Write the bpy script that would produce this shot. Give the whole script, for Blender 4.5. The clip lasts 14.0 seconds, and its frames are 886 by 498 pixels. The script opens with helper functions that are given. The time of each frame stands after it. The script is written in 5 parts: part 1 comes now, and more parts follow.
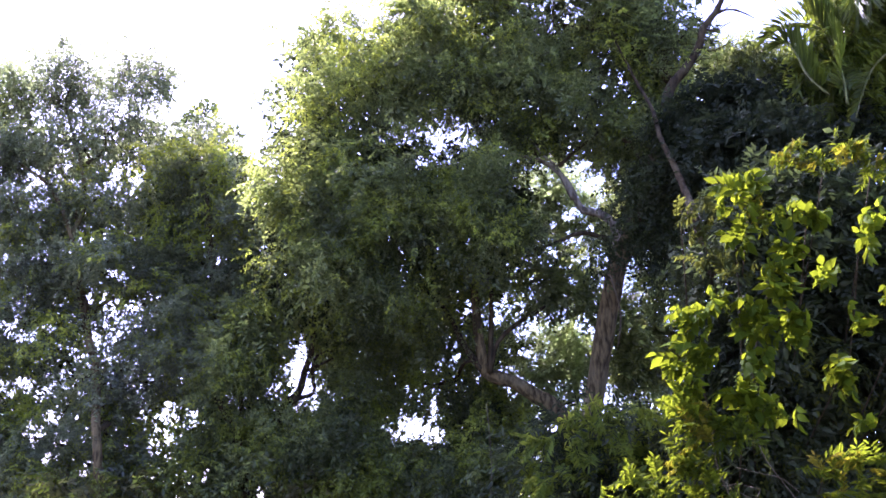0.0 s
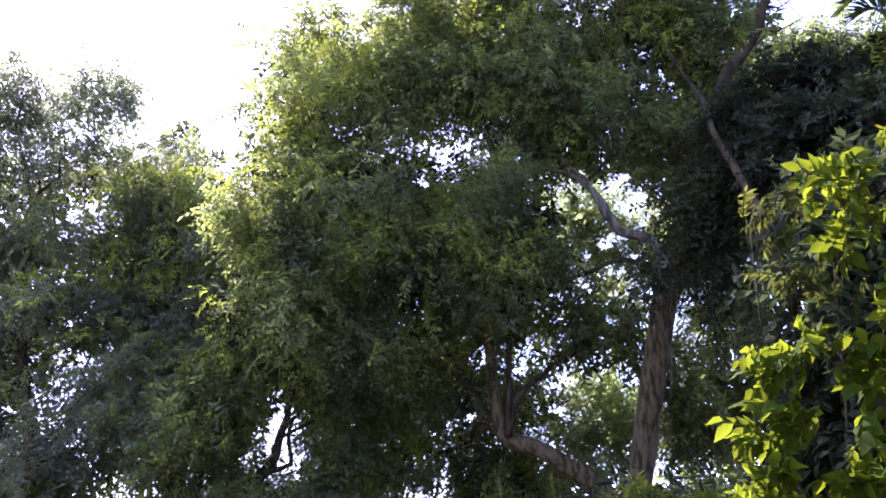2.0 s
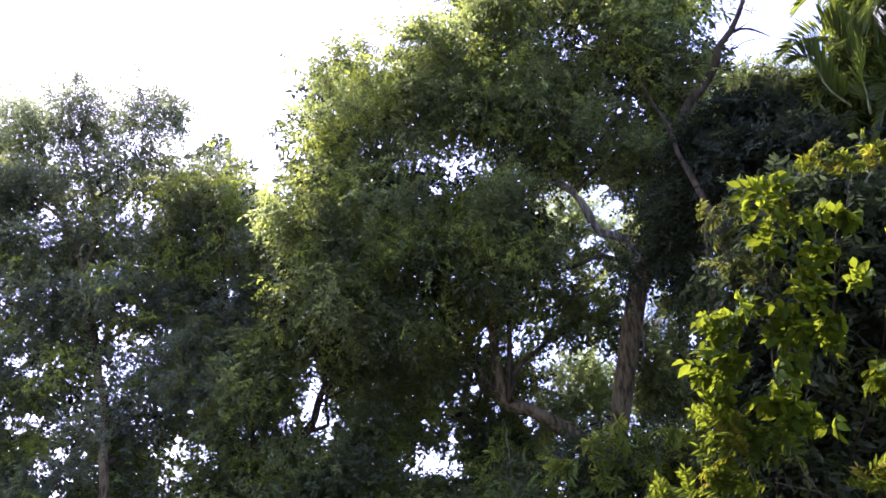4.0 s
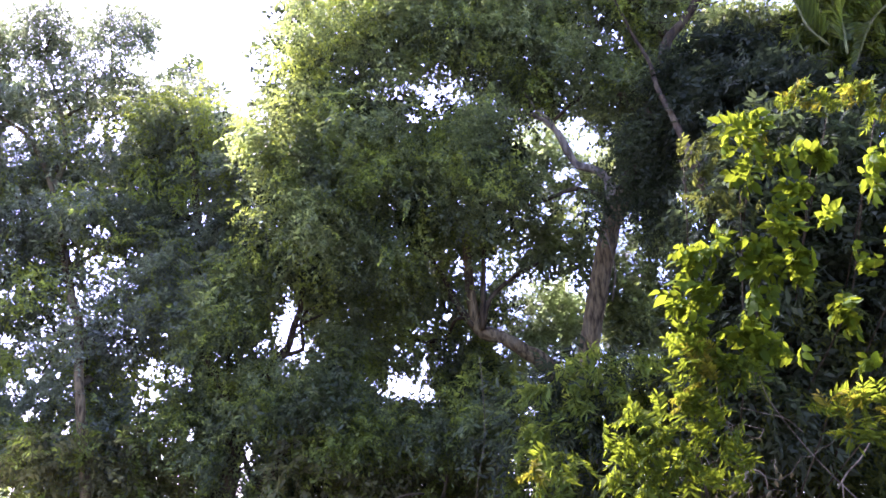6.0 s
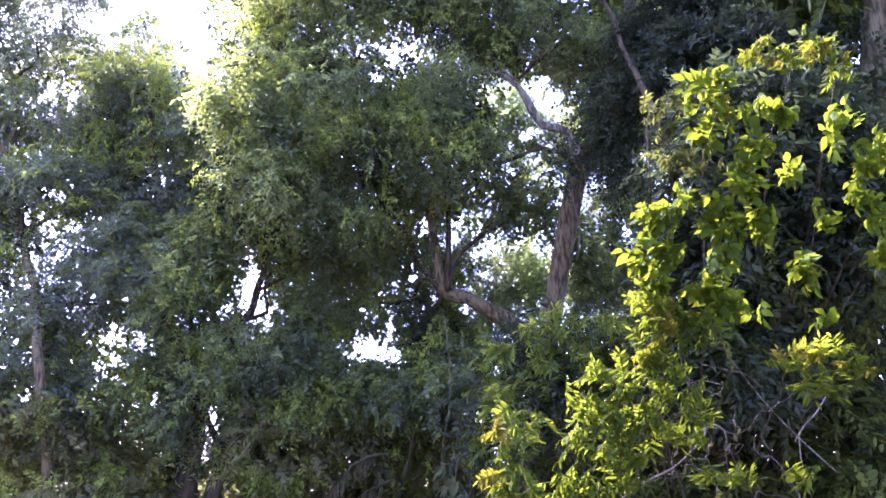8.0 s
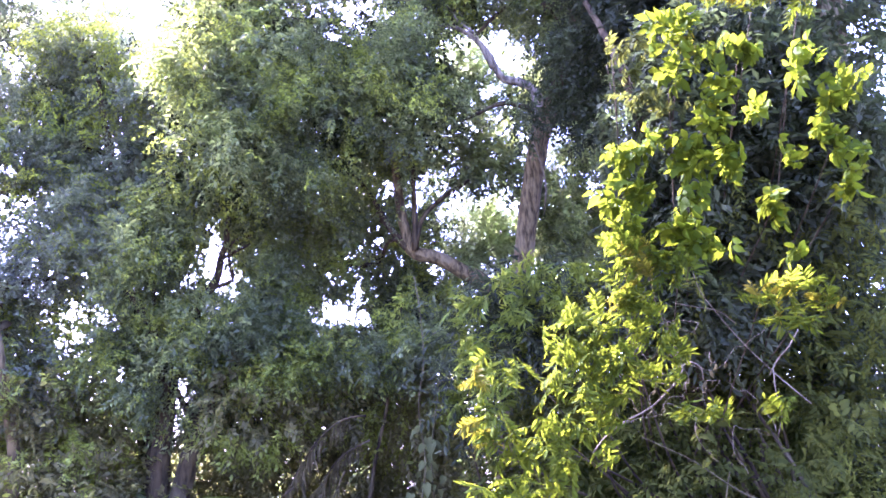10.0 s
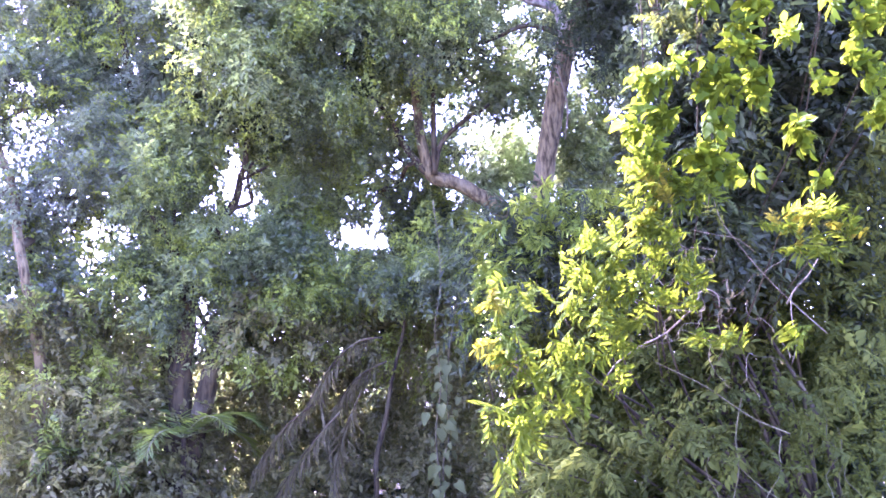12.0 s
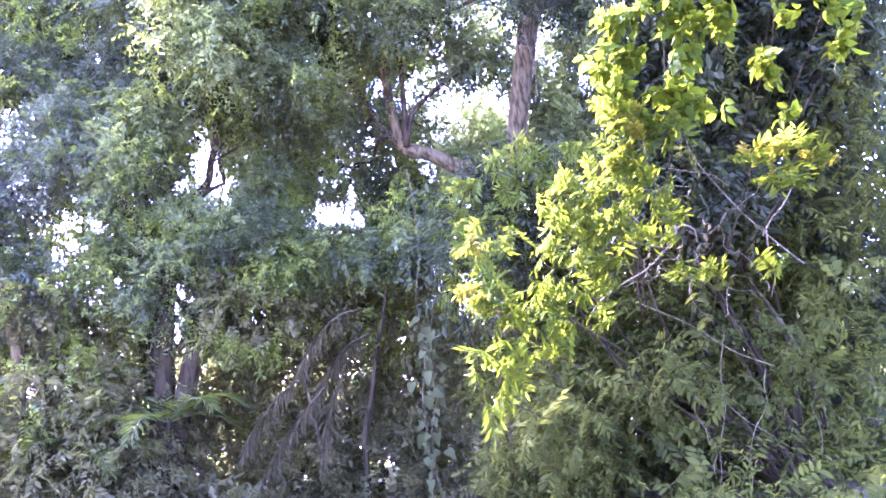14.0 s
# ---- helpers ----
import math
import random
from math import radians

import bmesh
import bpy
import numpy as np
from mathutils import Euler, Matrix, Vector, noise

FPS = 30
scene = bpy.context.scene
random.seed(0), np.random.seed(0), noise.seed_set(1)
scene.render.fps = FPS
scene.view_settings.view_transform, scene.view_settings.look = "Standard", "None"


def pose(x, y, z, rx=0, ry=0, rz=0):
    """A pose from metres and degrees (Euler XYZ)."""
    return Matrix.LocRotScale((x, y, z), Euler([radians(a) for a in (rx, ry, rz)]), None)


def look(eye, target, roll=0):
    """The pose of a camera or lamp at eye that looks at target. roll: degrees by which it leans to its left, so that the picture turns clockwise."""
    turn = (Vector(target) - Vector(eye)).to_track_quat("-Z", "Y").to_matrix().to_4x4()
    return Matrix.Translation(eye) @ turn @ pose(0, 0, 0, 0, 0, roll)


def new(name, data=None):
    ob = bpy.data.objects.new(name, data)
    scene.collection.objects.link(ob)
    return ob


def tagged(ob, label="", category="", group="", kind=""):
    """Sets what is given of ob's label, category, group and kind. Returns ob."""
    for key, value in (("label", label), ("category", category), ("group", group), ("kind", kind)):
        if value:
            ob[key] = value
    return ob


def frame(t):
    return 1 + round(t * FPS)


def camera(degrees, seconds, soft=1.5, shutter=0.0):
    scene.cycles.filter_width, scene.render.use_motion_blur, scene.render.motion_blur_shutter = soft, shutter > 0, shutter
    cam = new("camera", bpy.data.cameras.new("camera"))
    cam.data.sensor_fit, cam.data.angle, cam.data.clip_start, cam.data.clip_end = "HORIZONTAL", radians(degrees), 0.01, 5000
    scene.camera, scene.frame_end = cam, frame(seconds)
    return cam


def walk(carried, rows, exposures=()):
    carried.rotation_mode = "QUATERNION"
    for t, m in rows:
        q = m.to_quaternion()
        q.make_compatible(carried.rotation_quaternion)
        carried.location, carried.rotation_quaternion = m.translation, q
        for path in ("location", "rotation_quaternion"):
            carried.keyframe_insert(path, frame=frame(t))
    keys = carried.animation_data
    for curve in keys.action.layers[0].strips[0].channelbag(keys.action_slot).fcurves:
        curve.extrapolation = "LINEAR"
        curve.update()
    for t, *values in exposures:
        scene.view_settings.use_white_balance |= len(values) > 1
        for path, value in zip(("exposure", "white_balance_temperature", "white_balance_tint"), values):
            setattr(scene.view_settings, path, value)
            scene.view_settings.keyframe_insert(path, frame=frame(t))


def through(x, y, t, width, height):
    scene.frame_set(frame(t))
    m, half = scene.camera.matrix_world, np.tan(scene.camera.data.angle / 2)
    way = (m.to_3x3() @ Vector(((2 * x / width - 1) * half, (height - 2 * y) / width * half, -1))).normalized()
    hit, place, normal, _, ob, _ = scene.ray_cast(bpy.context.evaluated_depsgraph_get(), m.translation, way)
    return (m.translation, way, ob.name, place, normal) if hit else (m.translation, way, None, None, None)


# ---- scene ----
cam = camera(57.2, 14.0, soft=1.65)
# seconds, eye x y z, yaw, pitch, roll
ROWS = [
    (0, 0.230, -0.219, 2.318, 0.59, 20.30, 0.69),
    (0.2, 0.245, -0.170, 2.325, 0.68, 20.34, 0.72),
    (0.5, 0.694, 1.661, 2.808, 3.21, 20.87, 1.54),
    (1, 0.700, 1.653, 2.832, 3.38, 20.98, 1.16),
    (1.5, 0.756, 1.904, 2.904, 3.96, 22.58, 0.93),
    (2, 0.752, 1.886, 2.901, 4.52, 23.78, 0.99),
    (2.2, 0.765, 1.834, 2.880, 4.98, 24.10, 1.13),
    (4.3, 0.150, 0.038, 2.001, 1.47, 24.07, 0.32),
    (4.5, 0.106, 0.021, 2.036, 1.27, 23.46, 0.39),
    (5, 0.091, 0.017, 2.060, 0.79, 21.59, 0.74),
    (5.5, 0.117, 0.102, 1.988, -0.12, 21.02, 0.70),
    (6, 0.081, 0.109, 1.995, -0.84, 19.23, 0.54),
    (6.5, 0.046, 0.116, 1.977, -1.33, 18.21, 0.37),
    (7, -0.018, 0.162, 1.889, -2.27, 18.18, 0.33),
    (7.5, 0.055, 0.173, 1.942, -2.39, 17.47, 0.05),
    (8, 0.135, 0.180, 2.000, -3.17, 16.57, -0.64),
    (8.2, 0.181, 0.187, 2.034, -3.42, 16.20, -0.85),
    (10.3, 0.024, 0.354, 1.735, -6.01, 14.25, -3.99),
    (10.5, 0.007, 0.325, 1.599, -5.84, 13.91, -2.98),
    (11, 0.050, 0.392, 1.712, -4.72, 11.49, -2.44),
    (11.5, 0.074, 0.381, 1.816, -4.25, 10.23, -2.23),
    (12, 0.068, 0.369, 1.804, -4.28, 9.62, -2.54),
    (12.5, 0.033, 0.364, 1.695, -4.54, 9.20, -3.89),
    (13, 0.058, 0.382, 1.627, -4.71, 8.98, -5.07),
    (13.5, 0.032, 0.390, 1.535, -5.67, 9.11, -5.66),
    (14, 0.048, 0.467, 1.398, -5.87, 9.61, -6.09),
]
walk(cam, [(t, pose(x, y, z, 0, 0, yaw) @ pose(0, 0, 0, 90 + pitch, 0, 0) @ pose(0, 0, 0, 0, 0, roll)) for t, x, y, z, yaw, pitch, roll in ROWS],
     exposures=[(0.0, 3.3, 5400, 58), (1.0, 3.5, 5350, 59), (1.6, 3.15, 5400, 58), (2.2, 3.05, 5450, 57), (4.3, 2.85, 5500, 54), (5.2, 3.25, 5450, 56), (6.2, 3.8, 5350, 60), (8.2, 4.15, 5150, 69), (10.5, 5.15, 5100, 74), (11.5, 5.5, 5050, 77), (14.0, 5.75, 5000, 80)])

# ---- light: high sun beyond the wood to the left, hazy bright sky ----
SUN_AZIMUTH, SUN_HEIGHT = radians(-52), radians(57)
world = bpy.data.worlds.new("sky")
scene.world = world
world.use_nodes = True
wn = world.node_tree.nodes
sky = wn.new("ShaderNodeTexSky")
sky.sky_type = "NISHITA"
sky.sun_disc = False
sky.sun_elevation, sky.sun_rotation = SUN_HEIGHT, SUN_AZIMUTH
sky.dust_density, sky.air_density = 3.0, 1.0
wn["Background"].inputs["Strength"].default_value = 0.11
world.node_tree.links.new(sky.outputs[0], wn["Background"].inputs["Color"])
sun_data = bpy.data.lights.new("sun", "SUN")
sun_data.energy, sun_data.angle, sun_data.color = 3.3, radians(0.6), (1.0, 0.95, 0.86)
sun = new("sun", sun_data)
to_sun = Vector((math.sin(SUN_AZIMUTH) * math.cos(SUN_HEIGHT), math.cos(SUN_AZIMUTH) * math.cos(SUN_HEIGHT), math.sin(SUN_HEIGHT)))
sun.matrix_world = look(to_sun * 40, (0, 0, 0))


# ---- materials ----
def material(name):
    m = bpy.data.materials.new(name)
    m.use_nodes = True
    return m, m.node_tree.nodes, m.node_tree.links, m.node_tree.nodes["Principled BSDF"]


def ramp(nodes, stops):
    r = nodes.new("ShaderNodeValToRGB")
    while len(r.color_ramp.elements) < len(stops):
        r.color_ramp.elements.new(0.5)
    for e, (p, c) in zip(r.color_ramp.elements, stops):
        e.position, e.color = p, (*c, 1)
    return r


def leaf_material(name, dark, mid, light, glow, through=0.4, gloss=0.38, spots=None, vary=0.5, shine=0.2):
    """Leaf blades: every blade its own green, with sunlit and shaded masses painted in by metre-wide noise, and some
    light coming through it.
    """
    m, n, l, p = material(name)
    geo, tex = n.new("ShaderNodeNewGeometry"), n.new("ShaderNodeTexNoise")
    co = n.new("ShaderNodeTexCoord")
    tex.inputs["Scale"].default_value, tex.inputs["Detail"].default_value = 1.1, 4
    l.new(co.outputs["Object"], tex.inputs["Vector"])
    add = n.new("ShaderNodeMath")
    add.operation = "MULTIPLY_ADD"
    own, both = n.new("ShaderNodeObjectInfo"), n.new("ShaderNodeMath")
    both.operation = "ADD"
    l.new(geo.outputs["Random Per Island"], both.inputs[0])
    l.new(own.outputs["Random"], both.inputs[1])
    half = n.new("ShaderNodeMath")
    half.operation = "FRACT"
    l.new(both.outputs[0], half.inputs[0])
    l.new(half.outputs[0], add.inputs[0])
    add.inputs[1].default_value = vary
    sub = n.new("ShaderNodeMath")
    sub.operation = "MULTIPLY_ADD"
    l.new(tex.outputs["Fac"], sub.inputs[0])
    sub.inputs[1].default_value, sub.inputs[2].default_value = 1.8, -0.68
    l.new(sub.outputs[0], add.inputs[2])
    r = ramp(n, [(0.0, dark), (0.45, mid), (0.85, light)] + ([(0.97, spots)] if spots else []))
    l.new(add.outputs[0], r.inputs[0])
    l.new(r.outputs[0], p.inputs["Base Color"])
    p.inputs["Roughness"].default_value = gloss
    p.inputs["Specular IOR Level"].default_value = shine
    tr = n.new("ShaderNodeBsdfTranslucent")
    rt = ramp(n, [(0.0, [c * 0.3 for c in glow]), (0.4, [c * 0.62 for c in glow]), (0.85, [min(c * 1.15, 0.7) for c in glow])])
    l.new(add.outputs[0], rt.inputs[0])
    l.new(rt.outputs[0], tr.inputs["Color"])
    mix = n.new("ShaderNodeMixShader")
    mix.inputs[0].default_value = through
    l.new(p.outputs[0], mix.inputs[1])
    l.new(tr.outputs[0], mix.inputs[2])
    l.new(mix.outputs[0], n["Material Output"].inputs["Surface"])
    return m


def bark_material(name, dark, light, pale, scale=9.0):
    """Bark in upright plates, with lichen patches and deep relief."""
    m, n, l, p = material(name)
    co, mp = n.new("ShaderNodeTexCoord"), n.new("ShaderNodeMapping")
    mp.inputs["Scale"].default_value = (1, 1, 0.22)
    l.new(co.outputs["Object"], mp.inputs["Vector"])
    a, b = n.new("ShaderNodeTexNoise"), n.new("ShaderNodeTexNoise")
    a.inputs["Scale"].default_value, a.inputs["Detail"].default_value = scale, 8
    b.inputs["Scale"].default_value, b.inputs["Detail"].default_value = 2.1, 4
    l.new(mp.outputs[0], a.inputs["Vector"])
    l.new(co.outputs["Object"], b.inputs["Vector"])
    ra = ramp(n, [(0.38, dark), (0.58, light)])
    rb = ramp(n, [(0.52, (0, 0, 0)), (0.66, (1, 1, 1))])
    l.new(a.outputs["Fac"], ra.inputs[0])
    l.new(b.outputs["Fac"], rb.inputs[0])
    mix = n.new("ShaderNodeMix")
    mix.data_type = "RGBA"
    l.new(rb.outputs[0], mix.inputs["Factor"])
    l.new(ra.outputs[0], mix.inputs["A"])
    mix.inputs["B"].default_value = (*pale, 1)
    l.new(mix.outputs["Result"], p.inputs["Base Color"])
    p.inputs["Roughness"].default_value = 0.9
    p.inputs["Specular IOR Level"].default_value = 0.15
    bump = n.new("ShaderNodeBump")
    bump.inputs["Strength"].default_value, bump.inputs["Distance"].default_value = 1.0, 0.05
    l.new(a.outputs["Fac"], bump.inputs["Height"])
    l.new(bump.outputs[0], p.inputs["Normal"])
    return m


def earth_material():
    m, n, l, p = material("leaf_litter_earth")
    a, b = n.new("ShaderNodeTexNoise"), n.new("ShaderNodeTexVoronoi")
    co = n.new("ShaderNodeTexCoord")
    a.inputs["Scale"].default_value, a.inputs["Detail"].default_value = 0.6, 6
    b.inputs["Scale"].default_value = 14
    l.new(co.outputs["Object"], a.inputs["Vector"])
    l.new(co.outputs["Object"], b.inputs["Vector"])
    r = ramp(n, [(0.3, (0.035, 0.045, 0.018)), (0.55, (0.07, 0.055, 0.03)), (0.75, (0.11, 0.085, 0.05))])
    l.new(a.outputs["Fac"], r.inputs[0])
    l.new(r.outputs[0], p.inputs["Base Color"])
    p.inputs["Roughness"].default_value = 0.95
    bump = n.new("ShaderNodeBump")
    bump.inputs["Distance"].default_value = 0.04
    l.new(b.outputs["Distance"], bump.inputs["Height"])
    l.new(bump.outputs[0], p.inputs["Normal"])
    return m


LEAF_DEEP = leaf_material("deep_green_leaves", (0.026, 0.039, 0.023), (0.060, 0.084, 0.042), (0.128, 0.158, 0.06), (0.35, 0.44, 0.085), 0.48, 0.5)
# shade put into the colour: a darkened leaf for hollows and backings
LEAF_SHADE = leaf_material("shade_tinted_leaves", (0.017, 0.023, 0.013), (0.028, 0.037, 0.019), (0.048, 0.06, 0.028), (0.11, 0.16, 0.04), 0.3, 0.75, shine=0.07)
# near-black leaf colour that imitates the unlit palm skirts
LEAF_SKIRT_SHADE = leaf_material("shade_tinted_palm_leaves", (0.012, 0.018, 0.011), (0.020, 0.028, 0.016), (0.032, 0.042, 0.023), (0.06, 0.09, 0.03), 0.2, 0.8, shine=0.04)
LEAF_OLIVE = leaf_material("olive_green_leaves", (0.05, 0.062, 0.045), (0.078, 0.10, 0.062), (0.12, 0.145, 0.081), (0.34, 0.42, 0.150), 0.45, 0.45)
LEAF_FRESH = leaf_material("fresh_green_leaves", (0.042, 0.070, 0.014), (0.07, 0.112, 0.019), (0.11, 0.155, 0.025), (0.40, 0.50, 0.04), 0.55, 0.55, shine=0.08)
# brighter copy of the tree leaf, with sunlight painted into its colour
LEAF_LIT = leaf_material("sunlit_tint_leaves", (0.070, 0.105, 0.024), (0.115, 0.16, 0.034), (0.16, 0.20, 0.042), (0.46, 0.56, 0.05), 0.57, 0.45)
# colour raised to make up for sun that the crowns block
LEAF_PALE = leaf_material("pale_green_leaves", (0.10, 0.14, 0.055), (0.15, 0.20, 0.085), (0.20, 0.25, 0.11), (0.46, 0.58, 0.18), 0.6, 0.5)
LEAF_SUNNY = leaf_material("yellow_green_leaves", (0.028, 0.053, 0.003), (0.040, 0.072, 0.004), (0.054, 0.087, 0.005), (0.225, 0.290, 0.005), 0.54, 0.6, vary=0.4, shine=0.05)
LEAF_TIP = leaf_material("young_golden_leaves", (0.024, 0.045, 0.004), (0.038, 0.063, 0.005), (0.058, 0.077, 0.006), (0.172, 0.225, 0.005), 0.54, 0.65, shine=0.05)
LEAF_GOLD = leaf_material("golden_shoot_leaves", (0.044, 0.054, 0.005), (0.070, 0.072, 0.007), (0.112, 0.090, 0.009), (0.27, 0.262, 0.008), 0.54, 0.65, shine=0.05)
LEAF_PALM = leaf_material("palm_leaflets", (0.028, 0.048, 0.011), (0.05, 0.084, 0.016), (0.085, 0.125, 0.024), (0.30, 0.39, 0.028), 0.48, 0.45, shine=0.25)
LEAF_UNDERGROWTH = leaf_material("olive_undergrowth_leaves", (0.045, 0.047, 0.022), (0.076, 0.079, 0.034), (0.122, 0.122, 0.048), (0.35, 0.37, 0.08), 0.47, 0.7, vary=0.4, shine=0.05)
# bush leaves with shade mixed into their colour
LEAF_SHRUB = leaf_material("shade_tinted_shrub_leaves", (0.020, 0.029, 0.007), (0.034, 0.046, 0.010), (0.054, 0.069, 0.014), (0.18, 0.21, 0.024), 0.45, 0.8, vary=0.45, shine=0.03)
LEAF_DRY = leaf_material("dry_palm_leaflets", (0.05, 0.048, 0.020), (0.088, 0.081, 0.034), (0.13, 0.117, 0.052), (0.12, 0.11, 0.045), 0.3, 0.75, shine=0.04)
LEAF_VINE = leaf_material("dull_green_vine_leaves", (0.044, 0.054, 0.018), (0.064, 0.078, 0.026), (0.094, 0.11, 0.038), (0.20, 0.24, 0.05), 0.38, 0.65, shine=0.05)
BARK_BROWN = bark_material("brown_flaking_bark", (0.027, 0.021, 0.008), (0.108, 0.087, 0.036), (0.126, 0.108, 0.052), 24)
BARK_GREY = bark_material("grey_mottled_bark", (0.034, 0.030, 0.013), (0.10, 0.093, 0.042), (0.15, 0.148, 0.072), 20)
# bark colour lowered to imitate stems seen against the light
BARK_DARK = bark_material("shade_darkened_bark", (0.014, 0.011, 0.005), (0.042, 0.033, 0.014), (0.058, 0.051, 0.024), 16)
BARK_PALE = bark_material("pale_smooth_bark", (0.06, 0.055, 0.036), (0.17, 0.16, 0.11), (0.24, 0.23, 0.165), 14)
TWIG_PALE = bark_material("pale_twig_bark", (0.052, 0.043, 0.022), (0.125, 0.11, 0.066), (0.17, 0.15, 0.095), 25)
TWIG_GREEN = bark_material("green_palm_midrib", (0.07, 0.09, 0.03), (0.13, 0.15, 0.05), (0.16, 0.16, 0.08), 25)
EARTH = earth_material()


# ---- builders ----
def link_mesh(name, verts, faces, mat, parent=None, label="", smooth=False):
    """One mesh object from arrays of corners and of faces with equal corner counts."""
    verts, faces = np.asarray(verts, np.float32), np.asarray(faces, np.int32)
    me = bpy.data.meshes.new(name)
    me.vertices.add(len(verts))
    me.vertices.foreach_set("co", verts.ravel())
    k = faces.shape[1]
    me.loops.add(faces.size)
    me.loops.foreach_set("vertex_index", faces.ravel())
    me.polygons.add(len(faces))
    me.polygons.foreach_set("loop_start", np.arange(0, faces.size, k, dtype=np.int32))
    if smooth:
        me.polygons.foreach_set("use_smooth", np.ones(len(faces), bool))
    me.update(calc_edges=True)
    me.materials.append(mat)
    ob = new(name, me)
    ob.parent = parent
    if label:
        ob["label"] = label
    return ob


def thing(name, label, category, group="", kind=""):
    return tagged(new(name), label, category, group, kind)


def unit(a):
    return a / np.maximum(np.linalg.norm(a, axis=-1, keepdims=True), 1e-9)


def smooth_line(points, step):
    """A rounded line through x, y, z, radius rows, sampled about every step metres."""
    p = np.array(points, float)
    q = np.vstack([2 * p[0] - p[1], p, 2 * p[-1] - p[-2]])
    rows = []
    for i in range(1, len(q) - 2):
        n = max(2, int(np.linalg.norm(q[i + 1, :3] - q[i, :3]) / step))
        for s in np.arange(n) / n:
            a, b, c, d = q[i - 1:i + 3]
            rows.append(0.5 * (2 * b + (c - a) * s + (2 * a - 5 * b + 4 * c - d) * s * s + (3 * b - a - 3 * c + d) * s ** 3))
    rows.append(p[-1])
    return np.array(rows)


def tube_arrays(points, sides=8, step=0.12, rough=0.06, rng=None):
    """Skin of a tapering stem with an uneven, slightly fluted outline."""
    rng = rng or np.random.default_rng(1)
    c = smooth_line(points, step)
    bend = np.cumsum(rng.normal(0, 1, (len(c), 3)), axis=0)
    bend -= np.linspace(0, 1, len(c))[:, None] * bend[-1]
    c[:, :3] += bend * np.minimum(c[:, 3:4] * 0.06, 0.004)
    t = unit(np.gradient(c[:, :3], axis=0))
    side = unit(np.cross(t, np.array([0.31, 0.94, 0.13])))
    other = np.cross(t, side)
    ang = np.linspace(0, 2 * np.pi, sides, endpoint=False)
    flute = 1 + rough * np.sin(ang * 2 + rng.uniform(0, 6))[None, :] + rng.normal(0, rough * 0.5, (len(c), sides))
    r = np.maximum(c[:, 3:4], 0.002) * flute
    v = c[:, None, :3] + r[..., None] * (np.cos(ang)[None, :, None] * side[:, None] + np.sin(ang)[None, :, None] * other[:, None])
    i, j = np.meshgrid(np.arange(len(c) - 1), np.arange(sides), indexing="ij")
    k = (j + 1) % sides
    f = np.stack([i * sides + j, i * sides + k, (i + 1) * sides + k, (i + 1) * sides + j], -1).reshape(-1, 4)
    v = v.reshape(-1, 3)
    # closed ends
    n = len(v)
    v = np.vstack([v, c[0, :3], c[-1, :3]])
    last = (len(c) - 1) * sides
    caps = [[n, (a + 1) % sides, a, a] for a in range(sides)] + [[n + 1, last + a, last + (a + 1) % sides, last + (a + 1) % sides] for a in range(sides)]
    return v, f, caps


def stem(name, points, mat, parent, label="", sides=8, step=0.12, rough=0.06, seed=1):
    v, f, caps = tube_arrays(points, sides, step, rough, np.random.default_rng(seed))
    me = bpy.data.meshes.new(name)
    me.from_pydata(v.tolist(), [], f.tolist() + [c[:3] for c in caps])
    me.polygons.foreach_set("use_smooth", np.ones(len(me.polygons), bool))
    me.update()
    me.materials.append(mat)
    ob = new(name, me)
    ob.parent = parent
    if label:
        ob["label"] = label
    return ob


def rooted(points, flare=1.5):
    """A trunk line carried down into the ground, with a flared foot."""
    x, y, z, r = points[0]
    if z > 0.4:
        dx, dy = (points[0][0] - points[1][0]) * 0.4, (points[0][1] - points[1][1]) * 0.4
        points = [(x + dx, y + dy, 0.35, r * 1.1)] + list(points)
    x, y, z, r = points[0]
    keep = [p for p in points if p[2] > 0.3]
    x, y, z, r = keep[0]
    return [(x, y, -0.1, r * flare), (x, y, 0.12, r * flare * 0.8)] + keep


def wave(p, scale, seed):
    """Soft pseudo-random field over places, about -1 to 1."""
    g = np.random.default_rng(seed)
    total = np.zeros(len(p))
    for k in range(6):
        d = g.normal(0, 1, 3)
        total += np.sin(p @ (d / np.linalg.norm(d) * g.uniform(0.7, 1.6) * 2 * np.pi / scale) + g.uniform(0, 6.3))
    return total / 3.0


# clear breaks, placed to fit the camera's view: x, z and radii on the plane y = 11; lace: the same with the share of
# light
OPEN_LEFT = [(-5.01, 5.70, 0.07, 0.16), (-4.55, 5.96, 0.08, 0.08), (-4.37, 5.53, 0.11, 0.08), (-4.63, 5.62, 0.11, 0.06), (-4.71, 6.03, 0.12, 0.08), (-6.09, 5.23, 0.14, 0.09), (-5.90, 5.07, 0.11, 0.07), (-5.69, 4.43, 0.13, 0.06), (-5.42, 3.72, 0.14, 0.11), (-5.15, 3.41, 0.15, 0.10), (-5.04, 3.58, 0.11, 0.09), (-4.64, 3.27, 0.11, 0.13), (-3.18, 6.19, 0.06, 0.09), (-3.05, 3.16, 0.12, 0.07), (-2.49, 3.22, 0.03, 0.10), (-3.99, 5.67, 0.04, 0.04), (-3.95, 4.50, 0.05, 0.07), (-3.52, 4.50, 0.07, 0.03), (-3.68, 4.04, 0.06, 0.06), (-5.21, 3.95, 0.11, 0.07)]
